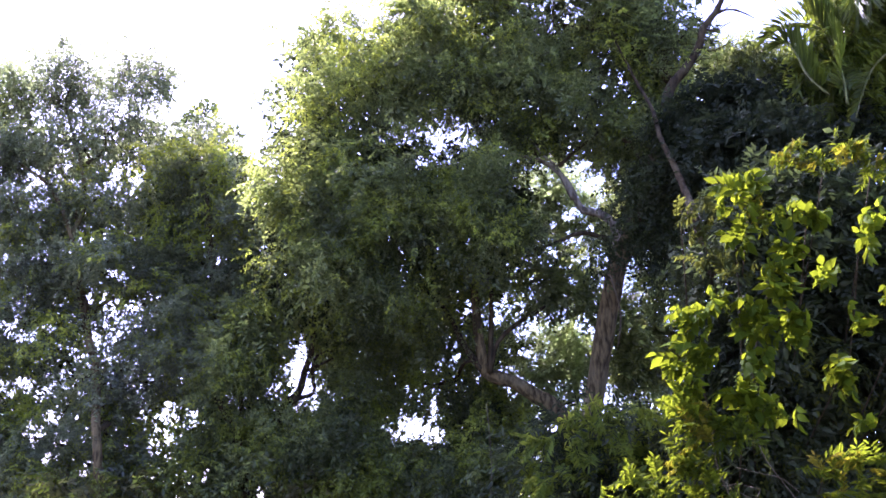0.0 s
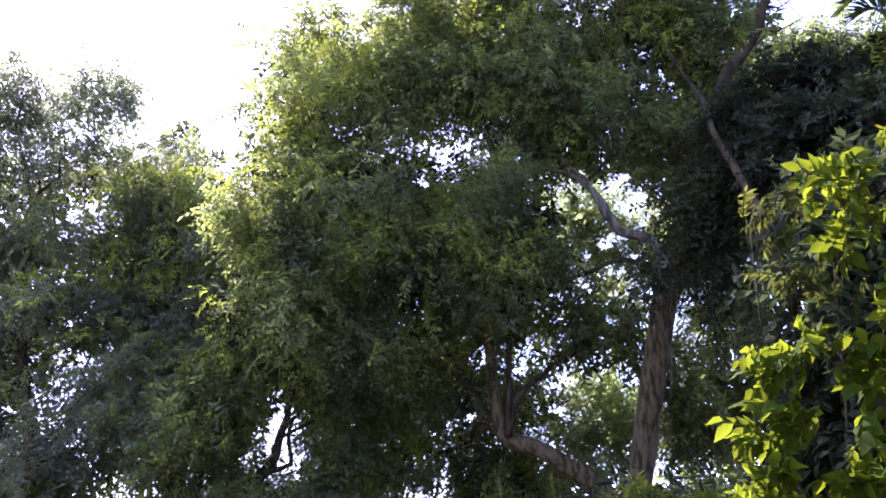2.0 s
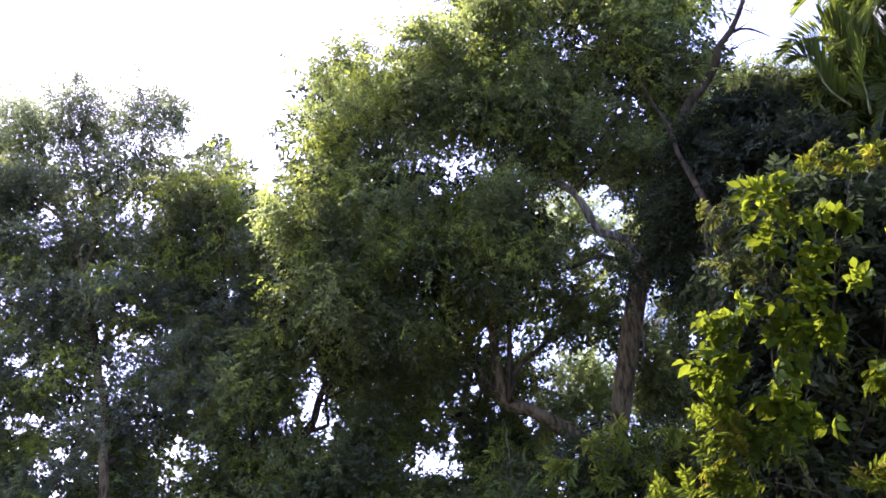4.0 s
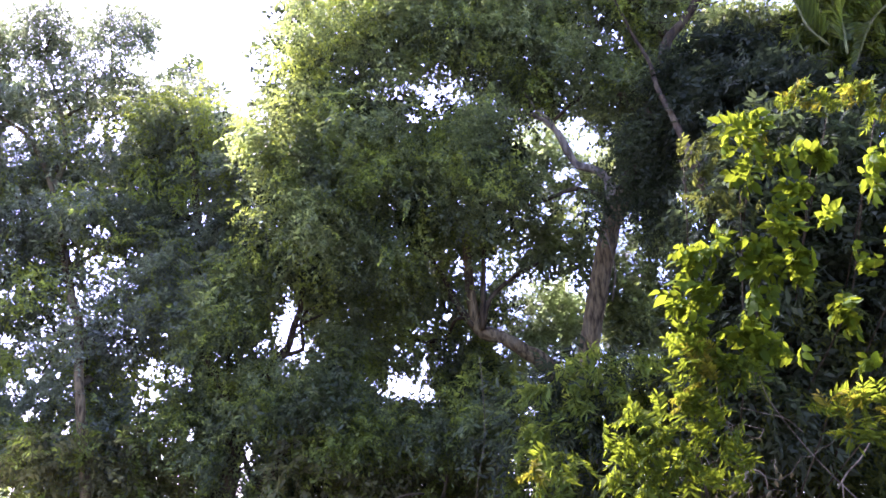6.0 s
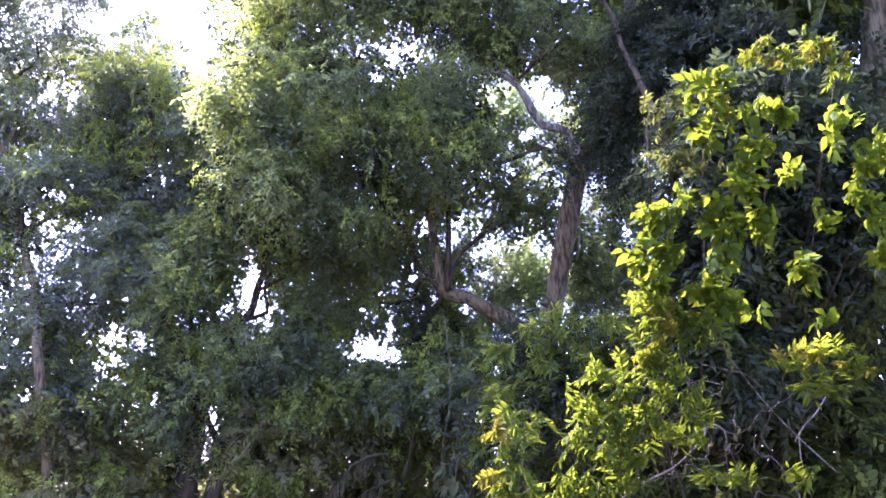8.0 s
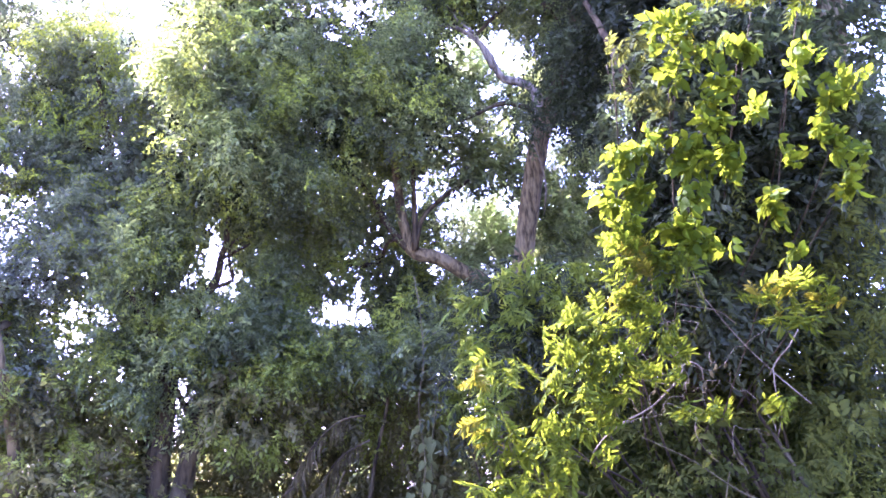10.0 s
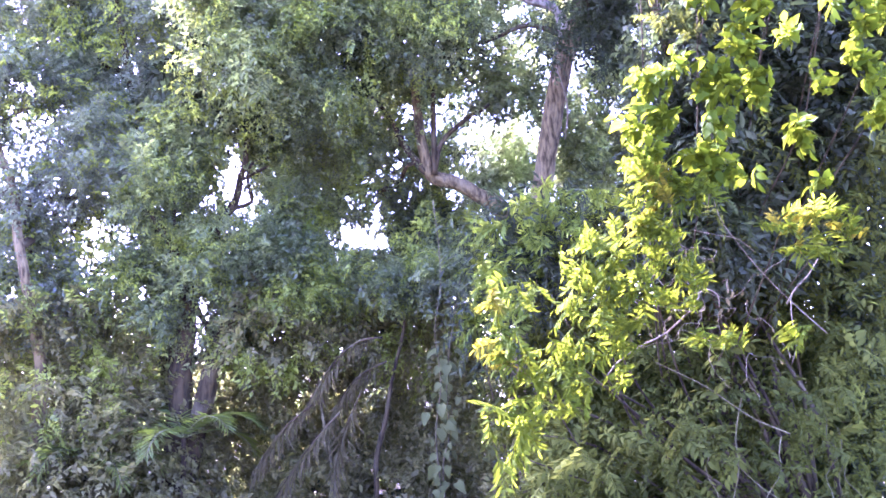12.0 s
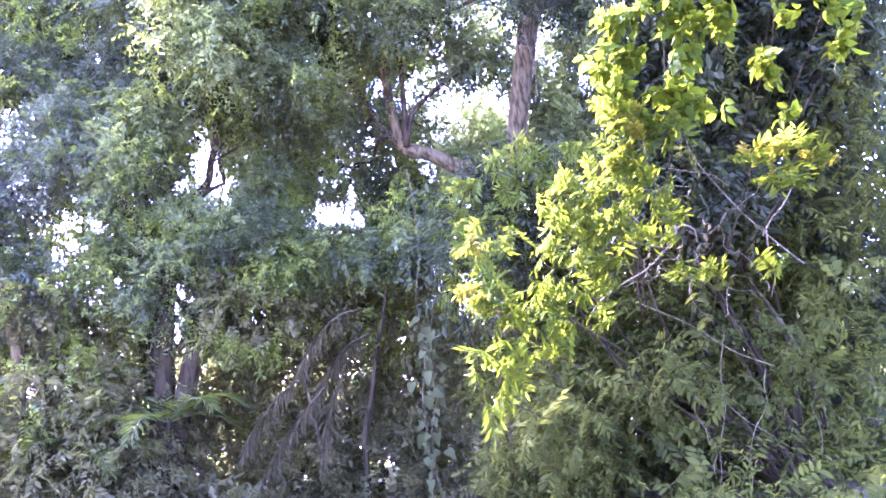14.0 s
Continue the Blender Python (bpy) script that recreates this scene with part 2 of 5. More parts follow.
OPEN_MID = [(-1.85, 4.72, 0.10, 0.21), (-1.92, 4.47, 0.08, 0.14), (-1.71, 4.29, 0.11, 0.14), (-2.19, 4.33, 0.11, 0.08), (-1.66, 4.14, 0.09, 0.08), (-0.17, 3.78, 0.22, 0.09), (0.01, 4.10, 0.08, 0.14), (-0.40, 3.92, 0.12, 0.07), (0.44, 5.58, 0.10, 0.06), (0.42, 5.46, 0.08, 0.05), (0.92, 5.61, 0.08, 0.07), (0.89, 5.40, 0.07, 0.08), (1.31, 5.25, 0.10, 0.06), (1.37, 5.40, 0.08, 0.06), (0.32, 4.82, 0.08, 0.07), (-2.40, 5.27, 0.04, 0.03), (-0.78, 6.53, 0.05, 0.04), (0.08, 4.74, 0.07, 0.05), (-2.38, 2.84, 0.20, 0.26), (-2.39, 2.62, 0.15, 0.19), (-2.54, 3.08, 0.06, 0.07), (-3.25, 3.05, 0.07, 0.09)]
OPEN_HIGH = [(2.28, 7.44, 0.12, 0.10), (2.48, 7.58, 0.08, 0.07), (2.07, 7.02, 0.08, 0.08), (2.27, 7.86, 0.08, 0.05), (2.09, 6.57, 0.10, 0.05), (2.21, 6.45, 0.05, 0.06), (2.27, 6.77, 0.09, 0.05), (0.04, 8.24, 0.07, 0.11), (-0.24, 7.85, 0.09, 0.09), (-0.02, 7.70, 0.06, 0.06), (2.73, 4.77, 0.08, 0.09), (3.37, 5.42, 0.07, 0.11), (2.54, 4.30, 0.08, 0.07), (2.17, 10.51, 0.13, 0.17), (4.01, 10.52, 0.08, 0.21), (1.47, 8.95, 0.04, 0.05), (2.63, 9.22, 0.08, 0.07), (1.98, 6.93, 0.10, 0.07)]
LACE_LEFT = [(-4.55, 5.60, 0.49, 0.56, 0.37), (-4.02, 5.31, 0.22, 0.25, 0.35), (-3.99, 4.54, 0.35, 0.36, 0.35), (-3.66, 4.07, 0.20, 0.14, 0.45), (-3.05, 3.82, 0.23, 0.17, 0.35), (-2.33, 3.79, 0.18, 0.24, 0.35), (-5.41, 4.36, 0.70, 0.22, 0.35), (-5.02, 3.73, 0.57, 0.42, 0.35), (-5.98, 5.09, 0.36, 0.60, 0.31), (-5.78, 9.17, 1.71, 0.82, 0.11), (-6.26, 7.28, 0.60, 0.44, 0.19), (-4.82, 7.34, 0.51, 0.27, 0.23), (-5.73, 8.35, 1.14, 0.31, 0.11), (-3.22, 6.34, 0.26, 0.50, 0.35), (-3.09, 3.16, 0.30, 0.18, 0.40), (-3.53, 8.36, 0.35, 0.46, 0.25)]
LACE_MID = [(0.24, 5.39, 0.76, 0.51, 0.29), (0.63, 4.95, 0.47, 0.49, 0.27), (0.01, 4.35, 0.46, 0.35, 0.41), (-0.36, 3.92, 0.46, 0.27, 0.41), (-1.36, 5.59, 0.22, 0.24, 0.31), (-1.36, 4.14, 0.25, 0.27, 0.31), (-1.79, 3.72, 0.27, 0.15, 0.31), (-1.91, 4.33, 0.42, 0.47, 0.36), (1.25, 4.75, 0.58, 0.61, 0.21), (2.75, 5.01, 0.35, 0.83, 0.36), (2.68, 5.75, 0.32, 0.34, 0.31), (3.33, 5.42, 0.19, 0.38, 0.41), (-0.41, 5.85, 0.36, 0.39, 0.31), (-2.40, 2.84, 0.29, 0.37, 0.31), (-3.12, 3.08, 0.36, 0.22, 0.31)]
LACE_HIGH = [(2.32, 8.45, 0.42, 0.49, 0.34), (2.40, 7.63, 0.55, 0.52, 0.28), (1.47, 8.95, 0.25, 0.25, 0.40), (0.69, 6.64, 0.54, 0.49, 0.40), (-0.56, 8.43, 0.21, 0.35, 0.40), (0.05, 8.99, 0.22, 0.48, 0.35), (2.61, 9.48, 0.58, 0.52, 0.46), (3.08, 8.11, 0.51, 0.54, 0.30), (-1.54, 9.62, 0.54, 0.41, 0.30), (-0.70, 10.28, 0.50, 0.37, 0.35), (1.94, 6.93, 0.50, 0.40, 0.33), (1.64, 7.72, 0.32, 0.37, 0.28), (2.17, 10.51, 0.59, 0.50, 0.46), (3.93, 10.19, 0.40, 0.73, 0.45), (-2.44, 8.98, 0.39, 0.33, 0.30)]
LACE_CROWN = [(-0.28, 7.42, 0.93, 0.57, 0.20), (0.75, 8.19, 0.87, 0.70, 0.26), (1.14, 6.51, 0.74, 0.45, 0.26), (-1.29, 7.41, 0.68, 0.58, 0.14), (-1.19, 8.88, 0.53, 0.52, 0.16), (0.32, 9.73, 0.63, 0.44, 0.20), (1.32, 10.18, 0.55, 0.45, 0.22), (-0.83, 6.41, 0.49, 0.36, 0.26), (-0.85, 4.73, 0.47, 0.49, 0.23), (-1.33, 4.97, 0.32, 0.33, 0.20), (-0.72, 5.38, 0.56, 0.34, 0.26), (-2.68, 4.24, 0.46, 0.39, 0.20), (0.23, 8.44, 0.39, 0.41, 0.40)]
VIEW_EYE = np.array([0.1, 0.1, 2.0])


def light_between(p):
    """Where daylight breaks through the wood, carved in shafts along the camera's sight lines to fit its view: the
    leaves that are missing, and those that are small.
    """
    q = VIEW_EYE + (p - VIEW_EYE) * (10.9 / np.maximum(p[:, 1:2] - VIEW_EYE[1], 0.5))
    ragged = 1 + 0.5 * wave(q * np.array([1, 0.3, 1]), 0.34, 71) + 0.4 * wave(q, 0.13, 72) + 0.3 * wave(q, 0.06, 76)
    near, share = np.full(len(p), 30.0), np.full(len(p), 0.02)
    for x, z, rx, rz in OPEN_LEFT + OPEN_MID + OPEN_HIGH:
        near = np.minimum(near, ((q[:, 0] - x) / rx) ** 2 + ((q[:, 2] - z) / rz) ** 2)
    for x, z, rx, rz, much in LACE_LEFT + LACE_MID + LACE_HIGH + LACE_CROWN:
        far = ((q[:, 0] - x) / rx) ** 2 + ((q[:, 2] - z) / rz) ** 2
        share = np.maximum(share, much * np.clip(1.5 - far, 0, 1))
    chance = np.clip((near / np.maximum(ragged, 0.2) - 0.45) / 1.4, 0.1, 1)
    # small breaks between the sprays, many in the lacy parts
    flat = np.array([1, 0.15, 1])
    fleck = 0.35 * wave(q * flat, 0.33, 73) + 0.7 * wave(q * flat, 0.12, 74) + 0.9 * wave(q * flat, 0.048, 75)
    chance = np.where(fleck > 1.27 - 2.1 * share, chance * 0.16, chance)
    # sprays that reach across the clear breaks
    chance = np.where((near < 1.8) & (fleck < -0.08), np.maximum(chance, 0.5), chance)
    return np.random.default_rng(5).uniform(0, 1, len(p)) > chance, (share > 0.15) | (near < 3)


def blades(base, along, normal, length, width, fold=0.18):
    """Folded four-cornered leaf blades: corners and triangles."""
    side = unit(np.cross(along, normal))
    up = np.cross(side, along)
    length, width = length[:, None], width[:, None]
    mid = base + along * length * 0.42 - up * width * fold
    v = np.stack([base, mid + side * width * 0.5 + up * width * fold * 2, base + along * length - up * length * 0.08, mid - side * width * 0.5 + up * width * fold * 2], 1)
    i = np.arange(len(base))[:, None] * 4
    f = np.concatenate([i + np.array([[0, 2, 1]]), i + np.array([[0, 3, 2]])])
    return v.reshape(-1, 3), f


def oval_blades(base, along, normal, length, width, fold=0.14):
    """Six-cornered leaf blades, folded along the midrib, for foliage near by."""
    side = unit(np.cross(along, normal))
    up = np.cross(side, along)
    length, width = length[:, None], width[:, None]
    def at(s, w, h):
        return base + along * length * s + side * width * w + up * (width * h - length * 0.16 * s * s)
    v = np.stack([base, at(0.28, 0.44, fold), at(0.62, 0.42, fold), at(1.0, 0, 0), at(0.62, -0.42, fold), at(0.28, -0.44, fold)], 1)
    i = np.arange(len(base))[:, None] * 6
    f = np.concatenate([i + np.array([q]) for q in ([0, 2, 1], [0, 3, 2], [0, 4, 3], [0, 5, 4])])
    return v.reshape(-1, 3), f


def sprays(lobes, count, rng, per=13, leaf=0.074, slim=0.46, reach=0.32, thin=-0.35, clump=0.55, gaps=True, shell=2.4, droop=0.25, seed=3, spread=0.85, near=False, pads=0.0):
    """Leafy twigs that fill rounded masses, thinned in clumps: corners and triangles of their leaves."""
    lobes = np.array(lobes)
    vol = lobes[:, 3] * lobes[:, 4] * lobes[:, 5]
    pick = rng.choice(len(lobes), count, p=vol ** 0.75 / (vol ** 0.75).sum())
    d = unit(rng.normal(0, 1, (count, 3)))
    if pads:
        # leaf pads at the branch ends, fuller on top than below
        many = max(len(lobes) * 4, int((vol.sum() * 4.2 / (4.2 * pads ** 3)) * 1.1))
        own = rng.choice(len(lobes), many, p=vol / vol.sum())
        heart = lobes[own, :3] + unit(rng.normal(0, 1, (many, 3))) * lobes[own, 3:6] * rng.uniform(0, 1, (many, 1)) ** (1 / shell) * 0.95
        wide = pads * rng.uniform(0.6, 1.35, many)
        pick = rng.choice(many, count, p=wide ** 2.6 / (wide ** 2.6).sum())
        d = unit(d + np.array([0, 0, 0.35]))
        p = heart[pick] + d * wide[pick, None] * np.array([1.15, 1.15, 0.7]) * rng.uniform(0, 1, (count, 1)) ** (1 / 2.6)
    else:
        p = lobes[pick, :3] + d * lobes[pick, 3:6] * rng.uniform(0, 1, (count, 1)) ** (1 / shell)
    keep = wave(p, clump, seed) + 0.5 * wave(p, clump * 0.4, seed + 1) > thin
    p, d, pick = p[keep], d[keep], pick[keep]
    n = len(p)
    twig = unit(d * 0.7 + rng.normal(0, 0.55, (n, 3)) + np.array([0, 0, -droop]))
    flat = unit(np.cross(twig, rng.normal(0, 1, (n, 3))) * 0.6 + np.array([0, 0, 0.8]))
    side = unit(np.cross(twig, flat))
    s = (np.arange(per) + 0.5) / per
    sign = np.where(np.arange(per) % 2 == 0, 1.0, -1.0)
    size = rng.uniform(0.7, 1.25, (n, 1))
    base = p[:, None] + twig[:, None] * (s * reach)[None, :, None] * size[..., None] - np.array([0, 0, 1.0]) * (s ** 2 * reach * 0.25)[None, :, None]
    along = unit(twig[:, None] * 0.55 + side[:, None] * (sign * spread)[None, :, None] + rng.normal(0, 0.28, (n, per, 3)) + np.array([0, 0, -droop]))
    normal = unit(flat[:, None] + rng.normal(0, 0.4, (n, per, 3)))
    base, along, normal = base.reshape(-1, 3), along.reshape(-1, 3), normal.reshape(-1, 3)
    length = (rng.uniform(0.65, 1.2, len(base)) * leaf * np.repeat(size[:, 0], per))
    # leaves on the camera's sky sight lines shrink or drop out
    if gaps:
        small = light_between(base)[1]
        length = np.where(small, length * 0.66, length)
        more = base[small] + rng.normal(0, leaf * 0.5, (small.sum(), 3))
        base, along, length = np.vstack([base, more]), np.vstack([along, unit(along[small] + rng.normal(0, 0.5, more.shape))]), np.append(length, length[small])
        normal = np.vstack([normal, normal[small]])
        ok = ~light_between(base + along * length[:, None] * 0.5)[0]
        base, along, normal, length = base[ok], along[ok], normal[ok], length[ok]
    return (oval_blades if near else blades)(base, along, normal, length, length * slim)


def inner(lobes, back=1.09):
    """Backing for leafy masses, deeper in the wood along the camera's sight lines and a little smaller; takes leaves
    darkened as shade.
    """
    return [(*(VIEW_EYE + (np.array(row[:3]) - VIEW_EYE) * back), row[3], 0.3, row[5]) for row in lobes]


def crown(name, lobes, count, mat, parent, seed, label="", **more):
    v, f = sprays(lobes, count, np.random.default_rng(seed), seed=seed, **more)
    return tagged(link_mesh(name, v, f, mat, parent, label), kind="stuff")


def boughs(lines, lobes, mat, parent, seed, thick=0.05, reach=3.5):
    """Limbs that grow from trunk and limbs, mass by mass, each from the nearest wood that stands already."""
    rng = np.random.default_rng(seed)
    nodes = [r for points in lines for r in smooth_line(points, 0.25) if r[2] > 1.5]
    left = [np.array(row) for row in lobes]
    while left:
        best = min(((np.linalg.norm(n[:3] - (c[:3] - np.array([0, 0, 0.25]))), i, k) for i, c in enumerate(left) for k, n in enumerate(nodes)), key=lambda q: q[0])
        gap, i, k = best
        if gap > reach:
            break
        c, at = left.pop(i), nodes[k]
        a, b = at[:3], c[:3] + np.array([0, 0, c[5] * 0.3])
        m1 = a + (b - a) * 0.35 + rng.normal(0, 0.10, 3)
        m2 = a + (b - a) * 0.7 + rng.normal(0, 0.10, 3) + np.array([0, 0, 0.08])
        r = float(np.clip(at[3] * 0.75, 0.008, thick))
        stem("limb", [(*a, r), (*m1, r * 0.85), (*m2, r * 0.7), (*b, r * 0.5)], mat, parent, sides=6, step=0.15, seed=seed * 31 + len(left))
        nodes.append(np.array([*b, r * 0.6]))
        for j in range(3):
            e = c[:3] + unit(rng.normal(0, 1, 3)) * c[3:6] * 0.9
            o = m2 if j else b
            h = o + (e - o) * 0.5 + rng.normal(0, 0.07, 3)
            stem("branch", [(*o, r * 0.5), (*h, r * 0.35), (*e, 0.004)], mat, parent, sides=5, step=0.25, seed=seed * 77 + len(left) * 5 + j)


def leaflet(length, width, rng, curl=0.12):
    """An oval blade along +y with a raised rim and a drooping tip: corners and triangles."""
    v = np.array([(0, 0, 0), (-0.42, 0.28, 0.10), (-0.46, 0.58, 0.08), (0, 1, -curl * 2), (0.46, 0.58, 0.08), (0.42, 0.28, 0.10), (0, 0.5, -0.02)], float)
    v *= np.array([width, length, width])
    v[:, 2] += -curl * length * (v[:, 1] / length) ** 2
    return v, np.array([(0, 6, 1), (1, 6, 2), (2, 6, 3), (3, 6, 4), (4, 6, 5), (5, 6, 0)])


def compound(pairs, rachis, length, width, rng, droop=0.5):
    """A feather-like leaf along +y: paired leaflets and one at the tip, on an arching midrib."""
    vs, fs, n = [], [], 0
    def along(s):
        return np.array([0, rachis * s, -droop * rachis * s * s * 0.5])
    for i in range(pairs * 2 + 1):
        k = i // 2
        s = 0.22 + 0.78 * k / pairs if i < pairs * 2 else 1.0
        turn = (0 if i == pairs * 2 else (1 if i % 2 else -1)) * rng.uniform(50, 75)
        size = (1.0 - 0.25 * abs(s - 0.6)) * rng.uniform(0.8, 1.15)
        v, f = leaflet(length * size, width * size, rng)
        m = np.array(Matrix.Rotation(radians(turn), 3, "Z") @ Euler((radians(-12 - droop * 25 * s + rng.uniform(-18, 12)), radians(rng.uniform(-28, 28)), 0)).to_matrix())
        vs.append(v @ m.T + along(s))
        fs.append(f + n)
        n += len(v)
    # midrib: a thin three-sided rod
    for j in range(4):
        for w in (0, 1, 2):
            a = w * 2.094
            vs.append((along(j / 3) + 0.006 * (1 - j / 5) * np.array([np.cos(a), 0, np.sin(a)]))[None])
    for j in range(3):
        for w in range(3):
            p, q = n + j * 3 + w, n + j * 3 + (w + 1) % 3
            fs.append(np.array([(p, q, q + 3), (p, q + 3, p + 3)]))
    return np.vstack(vs), np.vstack(fs)


def turn_to(direction, up, roll):
    """Rotation that lays +y along direction with +z near up, then rolls about it."""
    y = unit(np.asarray(direction, float))
    x = unit(np.cross(y, up))
    z = np.cross(x, y)
    c, s = np.cos(roll), np.sin(roll)
    return np.stack([x * c + z * s, y, z * c - x * s], 1)


def shoots(lobes, per_lobe, leaves, rng, lean=(-0.25, -0.45, 0.35), shell=0.75):
    """Places and turns of compound leaves that spread from shoot ends on the face of rounded masses."""
    made = []
    for x, y, z, rx, ry, rz in lobes:
        for _ in range(max(1, round(per_lobe * rx * rz / 0.06))):
            d = unit(rng.normal(0, 1, 3) + np.array(lean) * 0.8)
            p = np.array([x, y, z]) + d * np.array([rx, ry, rz]) * rng.uniform(shell, 1.0)
            axis = unit(d * 0.6 + np.array(lean) + rng.normal(0, 0.35, 3))
            a0, s = rng.uniform(0, 6.3), unit(np.cross(axis, (0.2, 0.3, 0.9)))
            o = np.cross(axis, s)
            for k in range(leaves):
                a = a0 + k * 2.4
                way = unit(axis * rng.uniform(0.3, 0.8) + s * np.cos(a) + o * np.sin(a) + np.array([0, 0, -0.15]))
                made.append((p - axis * 0.05 * k, turn_to(way, (rng.normal(0, 0.25), -0.25 + rng.normal(0, 0.25), 1), rng.normal(0, 0.35)), rng.uniform(0.7, 1.15)))
    return made


def sprigs(rows, density, span, rng, fan=0.55):
    """Leaves of one shoot end lie close together, tilt to the light and point mostly one way."""
    made = []
    for x, y, z, r in rows:
        lead = np.array([rng.normal(-0.55, 0.4), -0.1, rng.normal(-0.15, 0.4)])
        for _ in range(max(3, round(density * r * r))):
            way = unit(lead + rng.normal(0, fan, 3) * np.array([1, 0.5, 1]))
            p = np.array([x, y, z]) + rng.normal(0, 0.42, 3) * r * np.array([1, 0.5, 1]) - way * span * 0.45
            made.append((p, turn_to(way, (rng.normal(-0.2, 0.3), rng.normal(0.4, 0.35), 0.75), rng.normal(0, 0.3)), rng.uniform(0.75, 1.15)))
    return made


def leaf_objects(name, made, shapes, mat, parent, rng):
    """Compound leaves one by one, each an object on one of a few shared meshes."""
    meshes = []
    for v, f in shapes:
        ob = link_mesh(name, v, f, mat)
        meshes.append(ob.data)
        bpy.data.objects.remove(ob)
    for p, r, s in made:
        ob = new(name, meshes[rng.integers(len(meshes))])
        ob.matrix_basis = Matrix.LocRotScale(Vector(p), Matrix(r.tolist()).to_quaternion(), (s, s, s))
        ob.parent = parent


def leaf_mass(name, made, shapes, mat, parent, rng):
    """Many compound leaves joined into one mesh."""
    vs, fs, n = [], [], 0
    for p, r, s in made:
        v, f = shapes[rng.integers(len(shapes))]
        vs.append(v * s @ r.T + p)
        fs.append(f + n)
        n += len(v)
    return tagged(link_mesh(name, np.vstack(vs), np.vstack(fs), mat, parent), kind="stuff")


def frond(points, mat, stem_mat, parent, rng, leaflets=34, length=0.34, width=0.024, hang=0.5, lift=0.35, name="frond", mess=0.07):
    """A palm frond: an arching midrib with two rows of narrow leaflets under it."""
    rib = stem(name, points, stem_mat, parent, sides=5, step=0.08, rough=0.02, seed=int(rng.integers(999)))
    line = smooth_line(points, 0.02)
    pick = np.linspace(len(line) * 0.12, len(line) - 2, leaflets).astype(int)
    t = unit(np.gradient(line[:, :3], axis=0))[pick]
    s = np.linspace(0, 1, leaflets)
    side = unit(np.cross(t, np.array([0.05, 0.02, 1.0])))
    up = np.cross(side, t)
    vs, fs, n = [], [], 0
    for sign in (-1, 1):
        way = unit(side * sign * (0.95 - 0.4 * s[:, None]) + t * (0.45 + 0.55 * s[:, None]) + up * lift + np.array([0, 0, -hang]) + rng.normal(0, mess, (leaflets, 3)))
        ln = length * (0.55 + 0.9 * np.sin(np.pi * (0.15 + 0.75 * s))) * rng.uniform(0.85, 1.1, leaflets)
        v, f = blades(line[pick, :3], way, unit(up + rng.normal(0, 0.15, (leaflets, 3))), ln, np.full(leaflets, width), 0.3)
        vs.append(v)
        fs.append(f + n)
        n += len(v)
    tagged(link_mesh("foliage", np.vstack(vs), np.vstack(fs), mat, rib), kind="stuff")
    return rib


def arch(start, azimuth, rise, length, radius=0.014, sag=1.0):
    """The line of a frond that rises from a heart and bends over under its weight."""
    rows, p, e = [], np.array(start, float), rise
    for k in range(7):
        rows.append((*p, radius * (1 - k / 8)))
        p = p + length / 6 * np.array([np.sin(azimuth) * np.cos(e), np.cos(azimuth) * np.cos(e), np.sin(e)])
        e -= sag * 0.33 * (0.5 + k / 6)
    return rows


# ---- leafy masses (centre and radii) and stems (place and radius), placed to fit the camera's view ----
LEFT_CROWN = [
    (-6.76, 11.03, 9.46, 0.47, 0.7, 0.3),
    (-5.95, 11.02, 9.54, 0.51, 0.7, 0.28),
    (-5.13, 11.02, 9.54, 0.43, 0.7, 0.28),
    (-4.47, 11.04, 9.38, 0.26, 0.7, 0.3),
    (-6.79, 11.07, 9.07, 0.51, 0.7, 0.43),
    (-5.8, 11.07, 9.08, 0.6, 0.7, 0.43),
    (-4.91, 11.05, 9.23, 0.47, 0.7, 0.34),
    (-4.49, 11.06, 9.13, 0.23, 0.7, 0.21),
    (-6.73, 11.19, 8.06, 0.64, 0.7, 0.47),
    (-5.67, 11.18, 8.12, 0.72, 0.7, 0.38),
    (-4.9, 11.15, 8.36, 0.43, 0.7, 0.34),
    (-6.32, 11.3, 7.06, 0.81, 0.7, 0.55),
    (-5.21, 11.28, 7.25, 0.81, 0.7, 0.51),
    (-5.93, 11.41, 6.09, 0.89, 0.7, 0.55),
    (-4.6, 11.38, 6.36, 0.55, 0.7, 0.47),
    (-7.45, 11.24, 7.59, 0.64, 0.7, 1.75),
]
LEFT_LOW_CROWN = [
    (-5.92, 11.13, 5.04, 0.91, 0.7, 0.49),
    (-5.18, 11.21, 4.34, 0.58, 0.7, 0.49),
    (-3.94, 11.09, 5.38, 0.58, 0.7, 0.66),
    (-4.23, 11.21, 4.35, 0.74, 0.7, 0.58),
    (-5.55, 11.35, 3.06, 0.82, 0.7, 0.49),
    (-4.56, 11.34, 3.14, 0.91, 0.7, 0.58),
    (-6.75, 11.16, 4.71, 0.66, 0.7, 1.23),
    (-3.64, 11.16, 4.74, 0.58, 0.7, 0.49),
    (-4.56, 11.28, 3.74, 0.66, 0.7, 0.41),
    (-6.01, 11.24, 4.02, 0.49, 0.7, 0.49),
    (-5.55, 11.29, 3.58, 0.58, 0.7, 0.41),
    (-6.24, 11.3, 3.49, 0.58, 0.7, 0.58),
    (-4.83, 11.01, 6.03, 0.49, 0.7, 0.33),
    (-5.18, 11.07, 5.53, 0.41, 0.7, 0.41),
]
